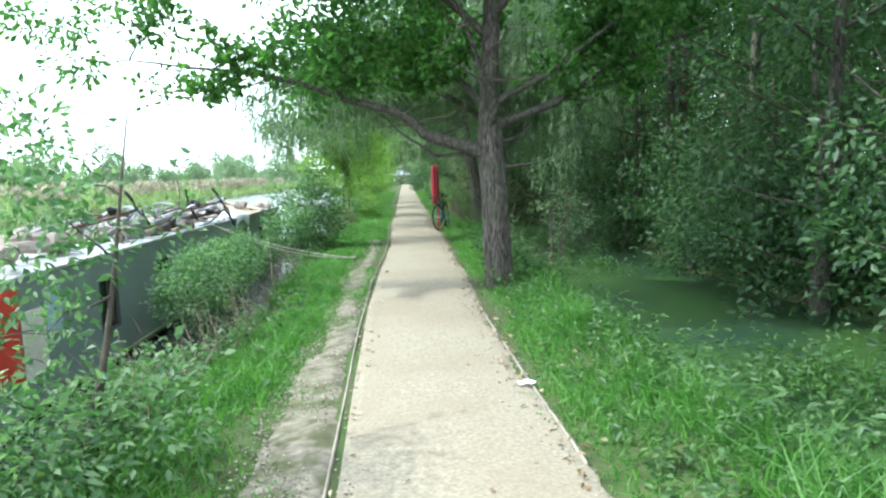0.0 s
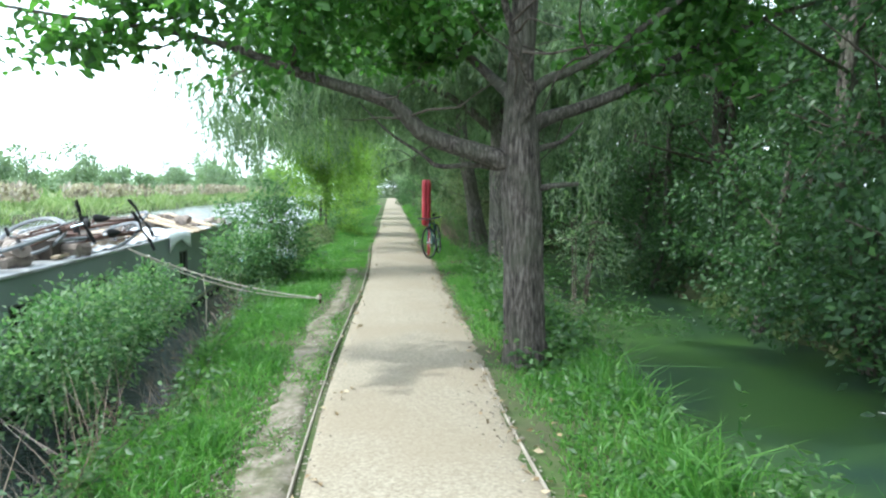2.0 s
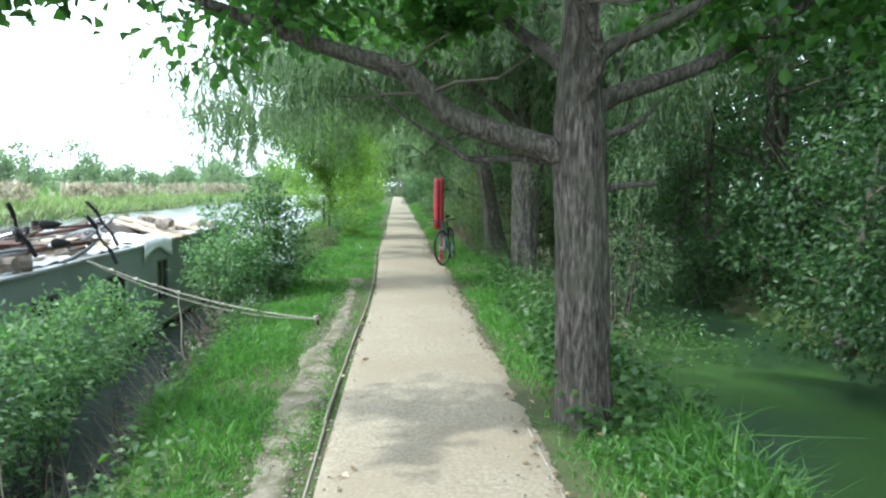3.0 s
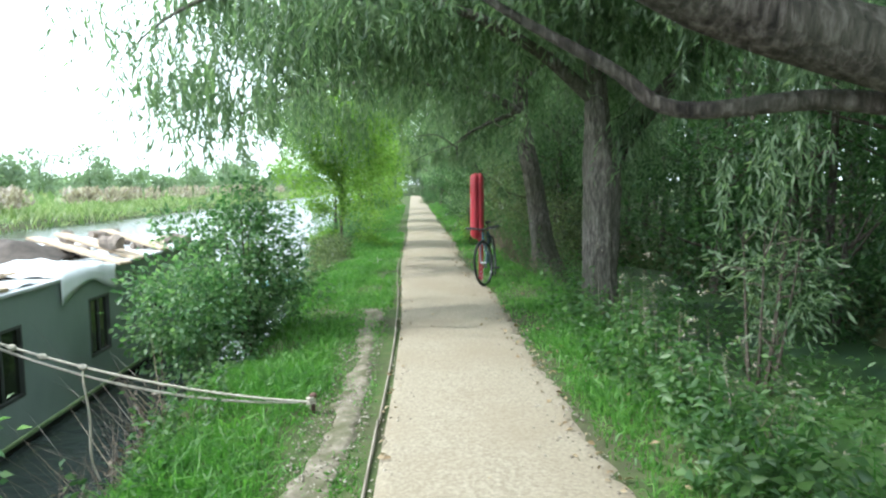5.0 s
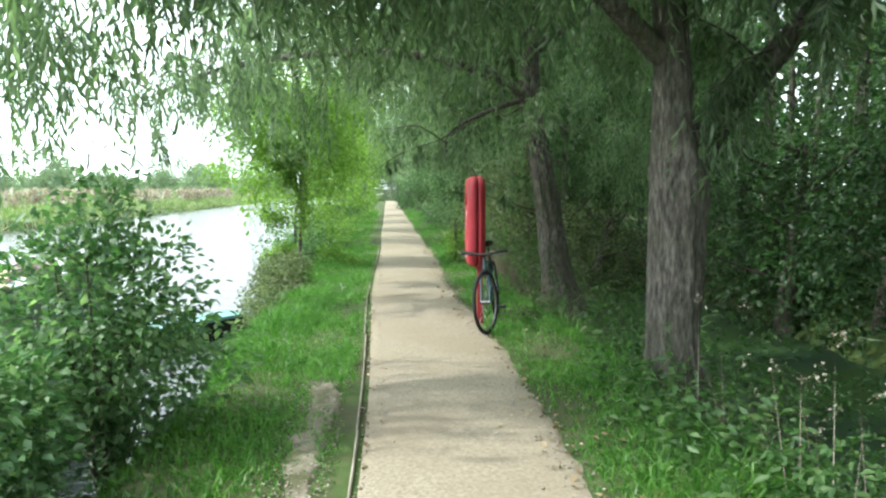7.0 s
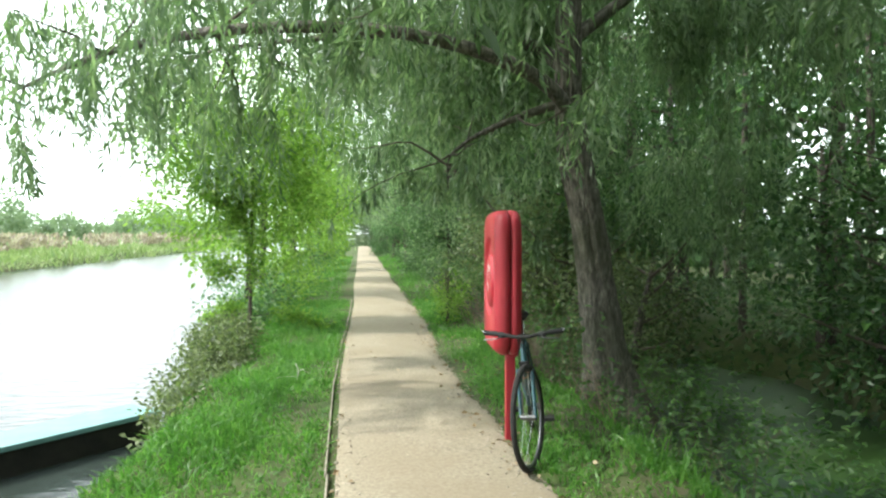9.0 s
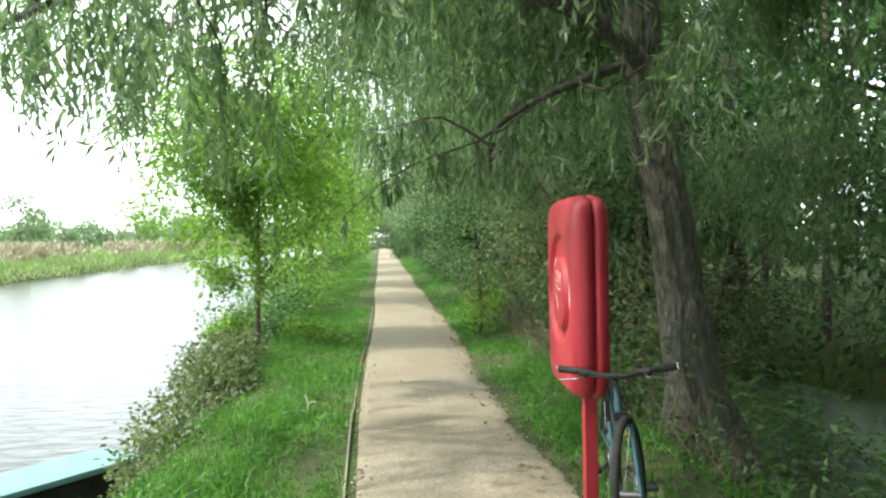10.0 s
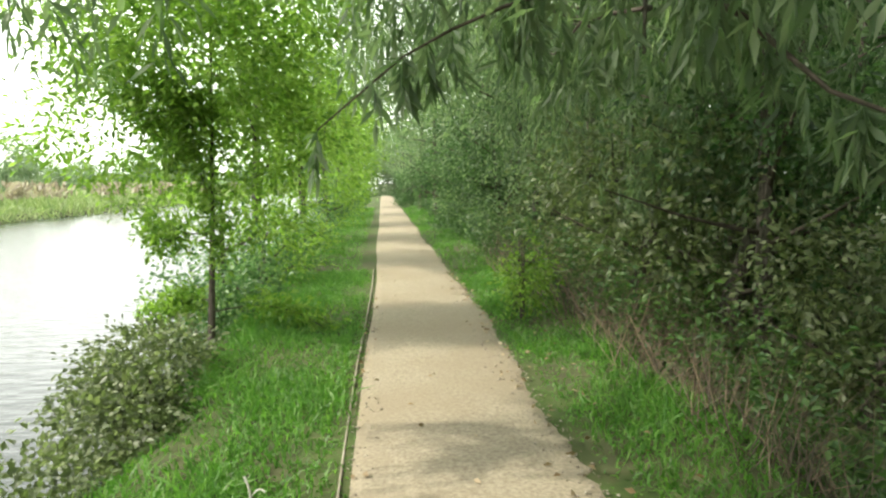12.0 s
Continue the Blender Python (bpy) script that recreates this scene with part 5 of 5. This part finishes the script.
def lathe(profile, sides=20):
    """Corners and quads of a turned shape: (radius, height) pairs."""
    a = np.linspace(0, 2 * np.pi, sides, endpoint=False)
    V = np.array([[r * math.cos(t), r * math.sin(t), z] for r, z in profile for t in a])
    i, j = np.meshgrid(np.arange(len(profile) - 1), np.arange(sides), indexing="ij")
    k = (j + 1) % sides
    return V, np.stack([i * sides + j, i * sides + k, (i + 1) * sides + k, (i + 1) * sides + j], -1).reshape(-1, 4)


for x, y in ((-0.3, 9.2), (-0.75, 11.9)):
    b = tagged(base("bucket", 0, 0), "grey plastic bucket standing on the boat roof", "bucket", group="buckets on the roof")
    V, F = lathe([(0.001, 0.0), (0.11, 0.0), (0.14, 0.24), (0.152, 0.245), (0.152, 0.26), (0.135, 0.26), (0.105, 0.02), (0.001, 0.02)])
    mesh_object("pail", V, F, M_GREY, b, smooth=False)
    h = curve_through([(-0.15, 0, 0.24), (-0.1, 0.1, 0.2), (0, 0.15, 0.17), (0.1, 0.1, 0.2), (0.15, 0, 0.24)], 16)
    V, F = tube(h, [0.004, 0.004], 6)
    mesh_object("handle", V, F, M_RUST, b, smooth=True)
    b.matrix_basis = on_roof(x, y)
for k, (x, y, rz, sx, sy, sz, mat, lab) in enumerate(((-0.55, 11.3, 20, 0.4, 0.55, 0.22, M_RUST, "rusty brown box on the boat roof"), (-0.4, 12.15, -15, 0.35, 0.5, 0.18, M_PLANK, "wooden crate on the boat roof"),
                                                       (-0.35, 10.5, 5, 0.3, 0.4, 0.2, M_BROWN, "dark box on the boat roof"), (-0.9, 12.6, 30, 0.5, 0.4, 0.2, M_GREY, "grey box on the boat roof"))):
    c = tagged(base("crate", 0, 0), lab, "crate")
    part("body", box_bm((-sx / 2, -sy / 2, 0), (sx / 2, sy / 2, sz - 0.022), 0.01), mat, c)
    part("lid", box_bm((-sx / 2 - 0.01, -sy / 2 - 0.01, sz - 0.02), (sx / 2 + 0.01, sy / 2 + 0.01, sz), 0.006), mat, c)
    c.matrix_basis = on_roof(x, y, 0, 0, 0, rz)

# ---- mooring rope ----
M_ROPE = material("mooring_rope", [(0.3, (0.36, 0.32, 0.25)), (0.7, (0.58, 0.54, 0.45))], scale=60, rough=0.95, bump=0.6, stretch=(1, 1, 1))
rope = tagged(base("mooring_rope", -1.62, 12.25, 0.05), "pale doubled mooring rope knotted from boat to stake", "rope")


def sag(a, b, drop, n=40):
    t = np.linspace(0, 1, n)[:, None]
    P = np.array(a) * (1 - t) + np.array(b) * t
    P[:, 2] -= (drop * 4 * t * (1 - t))[:, 0]
    return P


R0, R1 = np.array((-3.92, 11.85, RT - 0.02)), np.array((-1.60, 12.25, 0.07))
for drop, name in ((0.10, "strand"), (0.16, "strand")):
    L = sag(R0, R1, drop)
    V, F = tube(L, [0.009, 0.009], 7)
    mesh_object(name, V, F, M_ROPE, rope, smooth=True)
L = sag(R0, R1, 0.10)
knot = L[15]
V, F = tube(curve_through([knot, knot + np.array([0.01, -0.02, -0.1]), knot + np.array([0.03, -0.01, -0.35]), knot + np.array([0.02, 0.0, -0.62]), knot + np.array([0.07, 0.0, -0.78])], 20), [0.008, 0.008], 6)
mesh_object("tail", V, F, M_ROPE, rope, smooth=True)
for k in (4, 8, 11, 15):
    bm = bmesh.new()
    bmesh.ops.create_icosphere(bm, subdivisions=2, radius=0.022)
    for v in bm.verts:
        v.co *= 1 + 0.25 * noise.noise(v.co * 60)
        v.co.x *= 1.6
    bm.transform(Matrix.Translation(L[k]))
    part("knot", bm, M_ROPE, rope, smooth=True)
stake = tagged(base("mooring_stake", -1.57, 12.27), "short rusty mooring stake in the grass", "stake")
V, F = lathe([(0.001, -0.2), (0.014, -0.2), (0.014, 0.09), (0.026, 0.095), (0.028, 0.115), (0.02, 0.125), (0.001, 0.126)], 12)
mesh_object("peg", V + np.array((-1.57, 12.27, 0)), F, M_RUST, stake, smooth=False)
coil = np.array([(-1.585 + 0.026 * math.cos(t), 12.265 + 0.026 * math.sin(t), 0.045 + 0.009 * t / 3) for t in np.linspace(0, 20, 70)])
V, F = tube(coil, [0.009, 0.009], 6)
mesh_object("coil", V, F, M_ROPE, rope, smooth=True)

# ---- lifebuoy housing ----
M_RED = material("red_plastic", [(0.3, (0.29, 0.012, 0.024)), (0.7, (0.36, 0.02, 0.034))], scale=3, rough=0.48, bump=0.06, gloss=0.5, blotch=(5, (0.36, 0.025, 0.035), 0.35))
# darker red that stands in for the shadow in the seam
M_DARKRED = material("seam_shadow_red", [(0.3, (0.16, 0.008, 0.012)), (0.7, (0.22, 0.012, 0.016))], scale=5, rough=0.6, bump=0.0)
M_WHITE = material("reflective_white", [(0.3, (0.74, 0.75, 0.76)), (0.7, (0.84, 0.84, 0.85))], scale=9, rough=0.35, bump=0.05, blotch=(14, (0.55, 0.53, 0.52), 0.4))
HOUSE = pose(-0.15, 18.72, 1.212, 0, 0, 0)         # front faces the water
HW, HH = 0.338, 0.522
buoy = tagged(base("lifebuoy_housing", -0.095, 18.72), "red plastic lifebuoy housing on a red post", "lifebuoy housing")


def outline(inset, x, n=72, corner=0.20):
    """A rounded rectangle in the plane across x; corners stay rounded as it shrinks."""
    pts = []
    w, h = HW - inset, HH - inset
    r = max(corner - inset * 0.5, 0.05)
    for k in range(n):
        t = 2 * math.pi * k / n
        c, sn = math.cos(t), math.sin(t)
        e = 8.0
        q = (abs(c / w) ** e + abs(sn / h) ** e) ** (-1 / e)
        pts.append((x, q * c, q * sn))
    return pts


def ring(r, x, n=72):
    return [(x, r * math.cos(2 * math.pi * k / n), r * math.sin(2 * math.pi * k / n)) for k in range(n)]


def loft(loops, close_end=True, close_start=False):
    bm = bmesh.new()
    vs = [[bm.verts.new(p) for p in l] for l in loops]
    for a, b in zip(vs, vs[1:]):
        for k in range(len(a)):
            bm.faces.new((a[k], a[(k + 1) % len(a)], b[(k + 1) % len(b)], b[k]))
    if close_end:
        bm.faces.new(vs[-1])
    if close_start:
        bm.faces.new(vs[0])
    bm.transform(HOUSE)
    return bm


def oval(ry, up, down, x, n=72):
    """A loop that is taller above its middle than below it."""
    return [(x, ry * math.cos(2 * math.pi * k / n), (up if k < n / 2 else down) * math.sin(2 * math.pi * k / n)) for k in range(n)]


front = part("front_shell", loft([outline(0.01, 0.0), outline(0.0, -0.01), outline(0.002, -0.045), outline(0.01, -0.068), outline(0.035, -0.098), outline(0.052, -0.104), oval(0.272, 0.335, 0.262, -0.106), oval(0.268, 0.33, 0.258, -0.104),
                                  oval(0.256, 0.316, 0.246, -0.082), oval(0.25, 0.308, 0.24, -0.080), oval(0.168, 0.203, 0.203, -0.081), oval(0.163, 0.198, 0.198, -0.083), oval(0.155, 0.19, 0.19, -0.104), oval(0.147, 0.182, 0.182, -0.107),
                                  oval(0.08, 0.085, 0.085, -0.108), ring(0.01, -0.108)], True, True), M_RED, buoy, smooth=True)
part("back_shell", loft([outline(0.012, 0.012), outline(0.0, 0.022), outline(0.004, 0.06), outline(0.03, 0.085), outline(0.07, 0.095)], True, True), M_RED, buoy, smooth=True)
part("seam", loft([outline(0.022, -0.004), outline(0.022, 0.016)], True, True), M_DARKRED, buoy, "strip between the two shells, gap shadow put in its darker red")
for side in (0.0, math.pi):
    bm = bmesh.new()
    rows = []
    for k in range(15):
        t = side + math.radians(-50 + 100 * k / 14)
        edge = 1 - abs(k - 7) / 7
        r0, r1 = 0.247 - 0.084 * math.sin(math.pi / 2 * edge), 0.249 - 0.004 * min(1, edge * 2)
        rows.append([bm.verts.new((-x, r * math.cos(t), r * math.sin(t))) for r, x in ((r0, 0.0795), (r1, 0.0795), (r1, 0.0855), (r0, 0.0855))])
    for a, b in zip(rows, rows[1:]):
        for k in range(4):
            bm.faces.new((a[k], a[(k + 1) % 4], b[(k + 1) % 4], b[k]))
    bm.faces.new(rows[0])
    bm.faces.new(rows[-1])
    bm.transform(HOUSE)
    part("reflective_strip", bm, M_WHITE, front, "white reflective arc", smooth=False)
for pts in (((-0.02, 0.10), (0.03, 0.105), (-0.015, 0.045), (0.035, 0.05)), ((0.05, 0.11), (0.055, 0.05), (0.085, 0.045)), ((0.045, 0.085), (0.08, 0.09)), ((0.09, 0.10), (0.105, 0.06), (0.125, 0.10), (0.12, 0.02)),
            ((-0.015, 0.02), (0.05, 0.0), (0.12, -0.005)), ((-0.03, -0.04), (0.01, -0.075), (0.05, -0.13))):
    V, F = tube(curve_through([(-0.108, 0.05 - 0.95 * y, 0.85 * z + 0.03) for y, z in pts], 14), [0.0016, 0.0016], 5)
    mesh_object("scratch_mark", np.array([HOUSE @ Vector(v) for v in V]), F, M_WHITE, front, label="scratched white graffiti stroke")
part("post", box_bm((-0.13, 18.685, -0.25), (-0.06, 18.755, 0.735), 0.006), M_RED, buoy, "square red steel post")
part("post_bracket", box_bm((-0.148, 18.62, 0.655), (-0.05, 18.82, 0.71), 0.012), M_RED, buoy)

# ---- bicycle ----
M_TYRE = material("tyre_rubber", [(0.3, (0.016, 0.016, 0.016)), (0.7, (0.035, 0.034, 0.032))], scale=30, rough=0.85, bump=0.4)
M_RIM = material("alloy_rim", [(0.3, (0.10, 0.10, 0.105)), (0.7, (0.2, 0.2, 0.21))], scale=20, rough=0.35, bump=0.05, metal=0.9)
M_FRAME = material("dark_teal_enamel", [(0.3, (0.012, 0.05, 0.065)), (0.7, (0.02, 0.075, 0.09))], scale=5, rough=0.3, bump=0.03, gloss=0.6)
M_CHROME = material("bright_alloy", [(0.3, (0.55, 0.56, 0.58)), (0.7, (0.75, 0.76, 0.77))], scale=12, rough=0.25, bump=0.03, metal=1.0)
M_GRIP = material("black_grip", [(0.3, (0.012, 0.012, 0.013)), (0.7, (0.03, 0.03, 0.03))], scale=40, rough=0.7, bump=0.3)
M_ORANGE = material("orange_reflector", [(0.3, (0.75, 0.20, 0.02)), (0.7, (0.9, 0.30, 0.04))], scale=30, rough=0.25, bump=0.1)


def torus(R, r, c, n=44, k=9, turn=0.0):
    """A ring standing in the bike's plane, centred at c; turn steers it about the upright axis."""
    a, b = np.meshgrid(np.linspace(0, 2 * np.pi, n, endpoint=False), np.linspace(0, 2 * np.pi, k, endpoint=False), indexing="ij")
    x, z, y = (R + r * np.cos(b)) * np.cos(a), (R + r * np.cos(b)) * np.sin(a), r * np.sin(b)
    V = np.stack([x * math.cos(turn) - y * math.sin(turn), x * math.sin(turn) + y * math.cos(turn), z], -1).reshape(-1, 3) + np.array(c)
    i, j = np.meshgrid(np.arange(n), np.arange(k), indexing="ij")
    i2, j2 = (i + 1) % n, (j + 1) % k
    return V, np.stack([i * k + j, i2 * k + j, i2 * k + j2, i * k + j2], -1).reshape(-1, 4)


def rod(name, pts, r, mat, parent, sides=9, n=2, label=""):
    V, F = tube(curve_through(pts, n) if len(pts) > 2 else np.array(pts, float), [r, r], sides)
    return mesh_object(name, V, F, mat, parent, smooth=True, label=label)


def bicycle(label, frame_mat, steer=0.0, tyre_mat=M_TYRE):
    """A bicycle at the origin that heads along x, wheels on z = 0."""
    b = tagged(base("bicycle", 0, 0), label, "bicycle")
    R = 0.335
    for name, x, turn in (("front_wheel", 0.53, steer), ("rear_wheel", -0.52, 0.0)):
        c = (x, 0, R + 0.015)
        V, F = torus(R - 0.004, 0.019, c, turn=turn)
        wheel = mesh_object(name, V, F, tyre_mat, b, smooth=True)
        V, F = torus(R - 0.028, 0.010, c, k=6, turn=turn)
        mesh_object("rim", V, F, M_RIM, wheel, smooth=True)
        s = np.array([-math.sin(turn), math.cos(turn), 0])
        rod("hub", [np.array(c) - s * 0.05, np.array(c) + s * 0.05], 0.018, M_RIM, wheel)
        for k in range(18):
            t = 2 * math.pi * k / 18
            e = np.array([math.cos(t) * math.cos(turn), math.cos(t) * math.sin(turn), math.sin(t)]) * (R - 0.03)
            rod("spoke", [np.array(c) + s * (0.03 if k % 2 else -0.03), np.array(c) + e], 0.0012, M_CHROME, wheel, 4)
    bb, seat, head_lo, head_hi, rear, fork = (-0.08, 0, 0.29), (-0.24, 0, 0.78), (0.36, 0, 0.66), (0.32, 0, 0.80), (-0.52, 0, R + 0.015), (0.53, 0, R + 0.015)
    rod("seat_tube", [bb, seat], 0.016, frame_mat, b)
    rod("top_tube", [(-0.22, 0, 0.72), (0.335, 0, 0.77)], 0.015, frame_mat, b)
    rod("down_tube", [bb, head_lo], 0.02, frame_mat, b)
    rod("head_tube", [head_lo, head_hi], 0.021, frame_mat, b)
    for sgn in (-1, 1):
        rod("chain_stay", [bb, (-0.52, 0.055 * sgn, R + 0.015)], 0.009, frame_mat, b)
        rod("seat_stay", [(-0.225, 0.02 * sgn, 0.73), (-0.52, 0.055 * sgn, R + 0.015)], 0.008, frame_mat, b)
        q = np.array([-math.sin(steer), math.cos(steer), 0]) * 0.05 * sgn
        rod("fork_blade", [np.array((0.375, 0, 0.64)) + q, np.array((0.44, 0, 0.5)) + q, np.array(fork) + q], 0.012, frame_mat, b, n=12)
        rod("crank", [(-0.08, 0.06 * sgn, 0.29), (-0.08 + 0.15 * sgn, 0.075 * sgn, 0.22)], 0.009, M_RIM, b)
        part("pedal", box_bm((-0.08 + 0.15 * sgn - 0.045, 0.085 * sgn - 0.045 + 0.045 * sgn, 0.205), (-0.08 + 0.15 * sgn + 0.045, 0.085 * sgn + 0.045 + 0.045 * sgn, 0.23), 0.005), M_GRIP, b)
    rod("seat_post", [seat, (-0.27, 0, 0.9)], 0.013, M_CHROME, b)
    bm = bmesh.new()
    bmesh.ops.create_uvsphere(bm, u_segments=16, v_segments=10, radius=1)
    for v in bm.verts:
        f = (v.co.x + 1) / 2
        v.co = Vector((-0.27 + v.co.x * 0.135, v.co.y * (0.075 - 0.055 * f ** 0.8), 0.925 + v.co.z * 0.03 + 0.02 * (1 - f) ** 2))
    part("saddle", bm, M_GRIP, b, smooth=True)
    V, F = torus(0.09, 0.006, (-0.08, -0.05, 0.29), 30, 6)
    mesh_object("chainring", V, F, M_RIM, b, smooth=True)
    rod("stem", [head_hi, (0.31, 0, 0.83), (0.37, 0, 0.86)], 0.014, M_GRIP, b, n=12)
    side = np.array([-math.sin(steer), math.cos(steer), 0])
    ahead = np.array([math.cos(steer), math.sin(steer), 0])
    c = np.array((0.37, 0, 0.86))
    bar = rod("handlebar", [c - side * 0.275 - ahead * 0.035 + np.array((0, 0, 0.03)), c - side * 0.14 + np.array((0, 0, 0.02)), c - side * 0.05, c + side * 0.05, c + side * 0.14 + np.array((0, 0, 0.02)), c + side * 0.275 - ahead * 0.035 + np.array((0, 0, 0.03))], 0.0125, M_GRIP, b, n=40)
    for sgn in (-1, 1):
        e0, e1 = c + side * 0.28 * sgn - ahead * 0.036 + np.array((0, 0, 0.03)), c + side * 0.18 * sgn - ahead * 0.012 + np.array((0, 0, 0.023))
        rod("grip", [e0, e1], 0.018, M_GRIP, bar, 12)
        rod("bar_end", [e0 + side * 0.004 * sgn, e0], 0.0185, M_CHROME, bar, 12)
        rod("shifter", [c + side * 0.165 * sgn + np.array((0, 0, 0.02)), c + side * 0.13 * sgn + np.array((0, 0, 0.012))], 0.021, M_GRIP, bar, 12)
        rod("brake_lever", [c + side * 0.14 * sgn + np.array((0, 0, 0.01)), c + side * 0.16 * sgn + ahead * 0.05, c + side * 0.26 * sgn + ahead * 0.035 - np.array((0, 0, 0.01))], 0.005, M_RIM, bar, 6, 12)
    rod("cable", [c + side * 0.13, c + ahead * 0.09 + np.array((0, 0, 0.02)), (0.40, 0.03, 0.72), (0.25, 0.02, 0.62)], 0.0028, M_GRIP, b, 5, 20)
    rod("cable", [c - side * 0.13, c + ahead * 0.11, (0.42, -0.03, 0.70), (0.42, 0.0, 0.60)], 0.0028, M_GRIP, b, 5, 20)
    rod("front_reflector", [(0.425, 0, 0.615), (0.44, 0, 0.615)], 0.024, M_ORANGE, b, 14)
    for x in (0.415, -0.35):
        part("brake", box_bm((x - 0.012, -0.035, 0.66), (x + 0.012, 0.035, 0.70), 0.006), M_GRIP, b)
    return b


bike = bicycle("dark teal bicycle leaning against the lifebuoy post", M_FRAME, -0.27)
bike.matrix_basis = Matrix.Translation((0.045, 18.55, 0.01)) @ pose(0, 0, 0, 0, 0, -101) @ pose(0, 0, 0, 5, 0, 0)
roof_bike = bicycle("rusty bicycle lying among junk on the boat roof", M_RUST, 0.5, M_GREY)
roof_bike.matrix_basis = on_roof(-0.55, 11.3, 0.06, 0, 0, 75) @ pose(0, 0, 0, 78, 0, 0)
copy_thing(roof_bike, on_roof(-0.6, 9.9, 0.12, 0, 0, 110) @ pose(0, 0, 0, 72, 0, 0))

copy_thing(roof_bike, on_roof(-0.75, 12.1, 0.16, 0, 0, 60) @ pose(0, 0, 0, 76, 0, 0))
copy_thing(roof_bike, on_roof(-0.9, 8.4, 0.14, 0, 0, 80) @ pose(0, 0, 0, 72, 0, 0))

# pale dry twig standing in the verge grass
twig = tagged(base("dry_twig", -2.0, 21.05, 0.0), "pale bleached twig lying in the verge grass", "twig")
M_BLEACH = material("bleached_wood", [(0.3, (0.45, 0.43, 0.38)), (0.7, (0.66, 0.64, 0.58))], scale=30, rough=0.9, bump=0.3)
rod("stem", [(-2.02, 21.05, -0.03), (-2.0, 21.05, 0.09), (-2.03, 21.07, 0.17)], 0.006, M_BLEACH, twig, 6, 10)
rod("side_shoot", [(-2.0, 21.05, 0.08), (-1.96, 21.06, 0.11), (-1.93, 21.05, 0.10)], 0.004, M_BLEACH, twig, 6, 10)
rod("side_shoot", [(-2.0, 21.05, 0.03), (-2.12, 20.98, 0.05), (-2.28, 20.92, 0.04)], 0.004, M_BLEACH, twig, 6, 10)

# pale stick floating in the duckweed
stick = tagged(base("floating_stick", 3.95, 8.85, -0.4), "pale bare stick lying in the duckweed", "stick")
rod("stem", [(3.86, 8.92, -0.394), (3.95, 8.85, -0.390), (4.05, 8.80, -0.394)], 0.007, M_BLEACH, stick, 6, 10)

# yellowed dock plant in the verge
dock = tagged(base("dock_plant", 1.35, 6.1, 0.05), "dock plant with pale yellow withered leaves in the verge", "plant")
d_g = np.random.default_rng(58)
rod("stem", [(1.35, 6.1, -0.02), (1.35, 6.1, 0.08), (1.36, 6.11, 0.17)], 0.005, M_DEAD, dock, 6, 8)
M_YELLOW = leaf("withered_leaf", (0.42, 0.36, 0.14), (0.58, 0.52, 0.26), (0.70, 0.66, 0.42), 0.3)
for z, ax, ay in ((0.16, -0.5, -0.6), (0.14, 0.6, -0.5), (0.11, -0.7, 0.1), (0.09, 0.2, -0.8), (0.06, 0.6, 0.3)):
    V, F = leaves(np.array([[1.35, 6.1, z]]), np.array([[ax, ay, 0.35]]), 0.10, 0.5, d_g, lobed=True)
    mesh_object("leaf", V, F, M_YELLOW, dock)

# scrap of paper at the path's edge
bm = bmesh.new()
bmesh.ops.create_grid(bm, x_segments=6, y_segments=4, size=0.5)
for v in bm.verts:
    v.co = Vector((v.co.x * 0.12, v.co.y * 0.07, 0.012 * math.sin(5 * v.co.x + 2 * v.co.y) ** 2 + 0.006 * v.co.y))
bmesh.ops.solidify(bm, geom=bm.faces[:], thickness=0.0015)
bm.transform(pose(0.56, 4.75, 0.034, 0, 0, 12))
tagged(part("paper_scrap", bm, M_WHITE, None), "small crumpled scrap of white paper on the path edge", "litter")
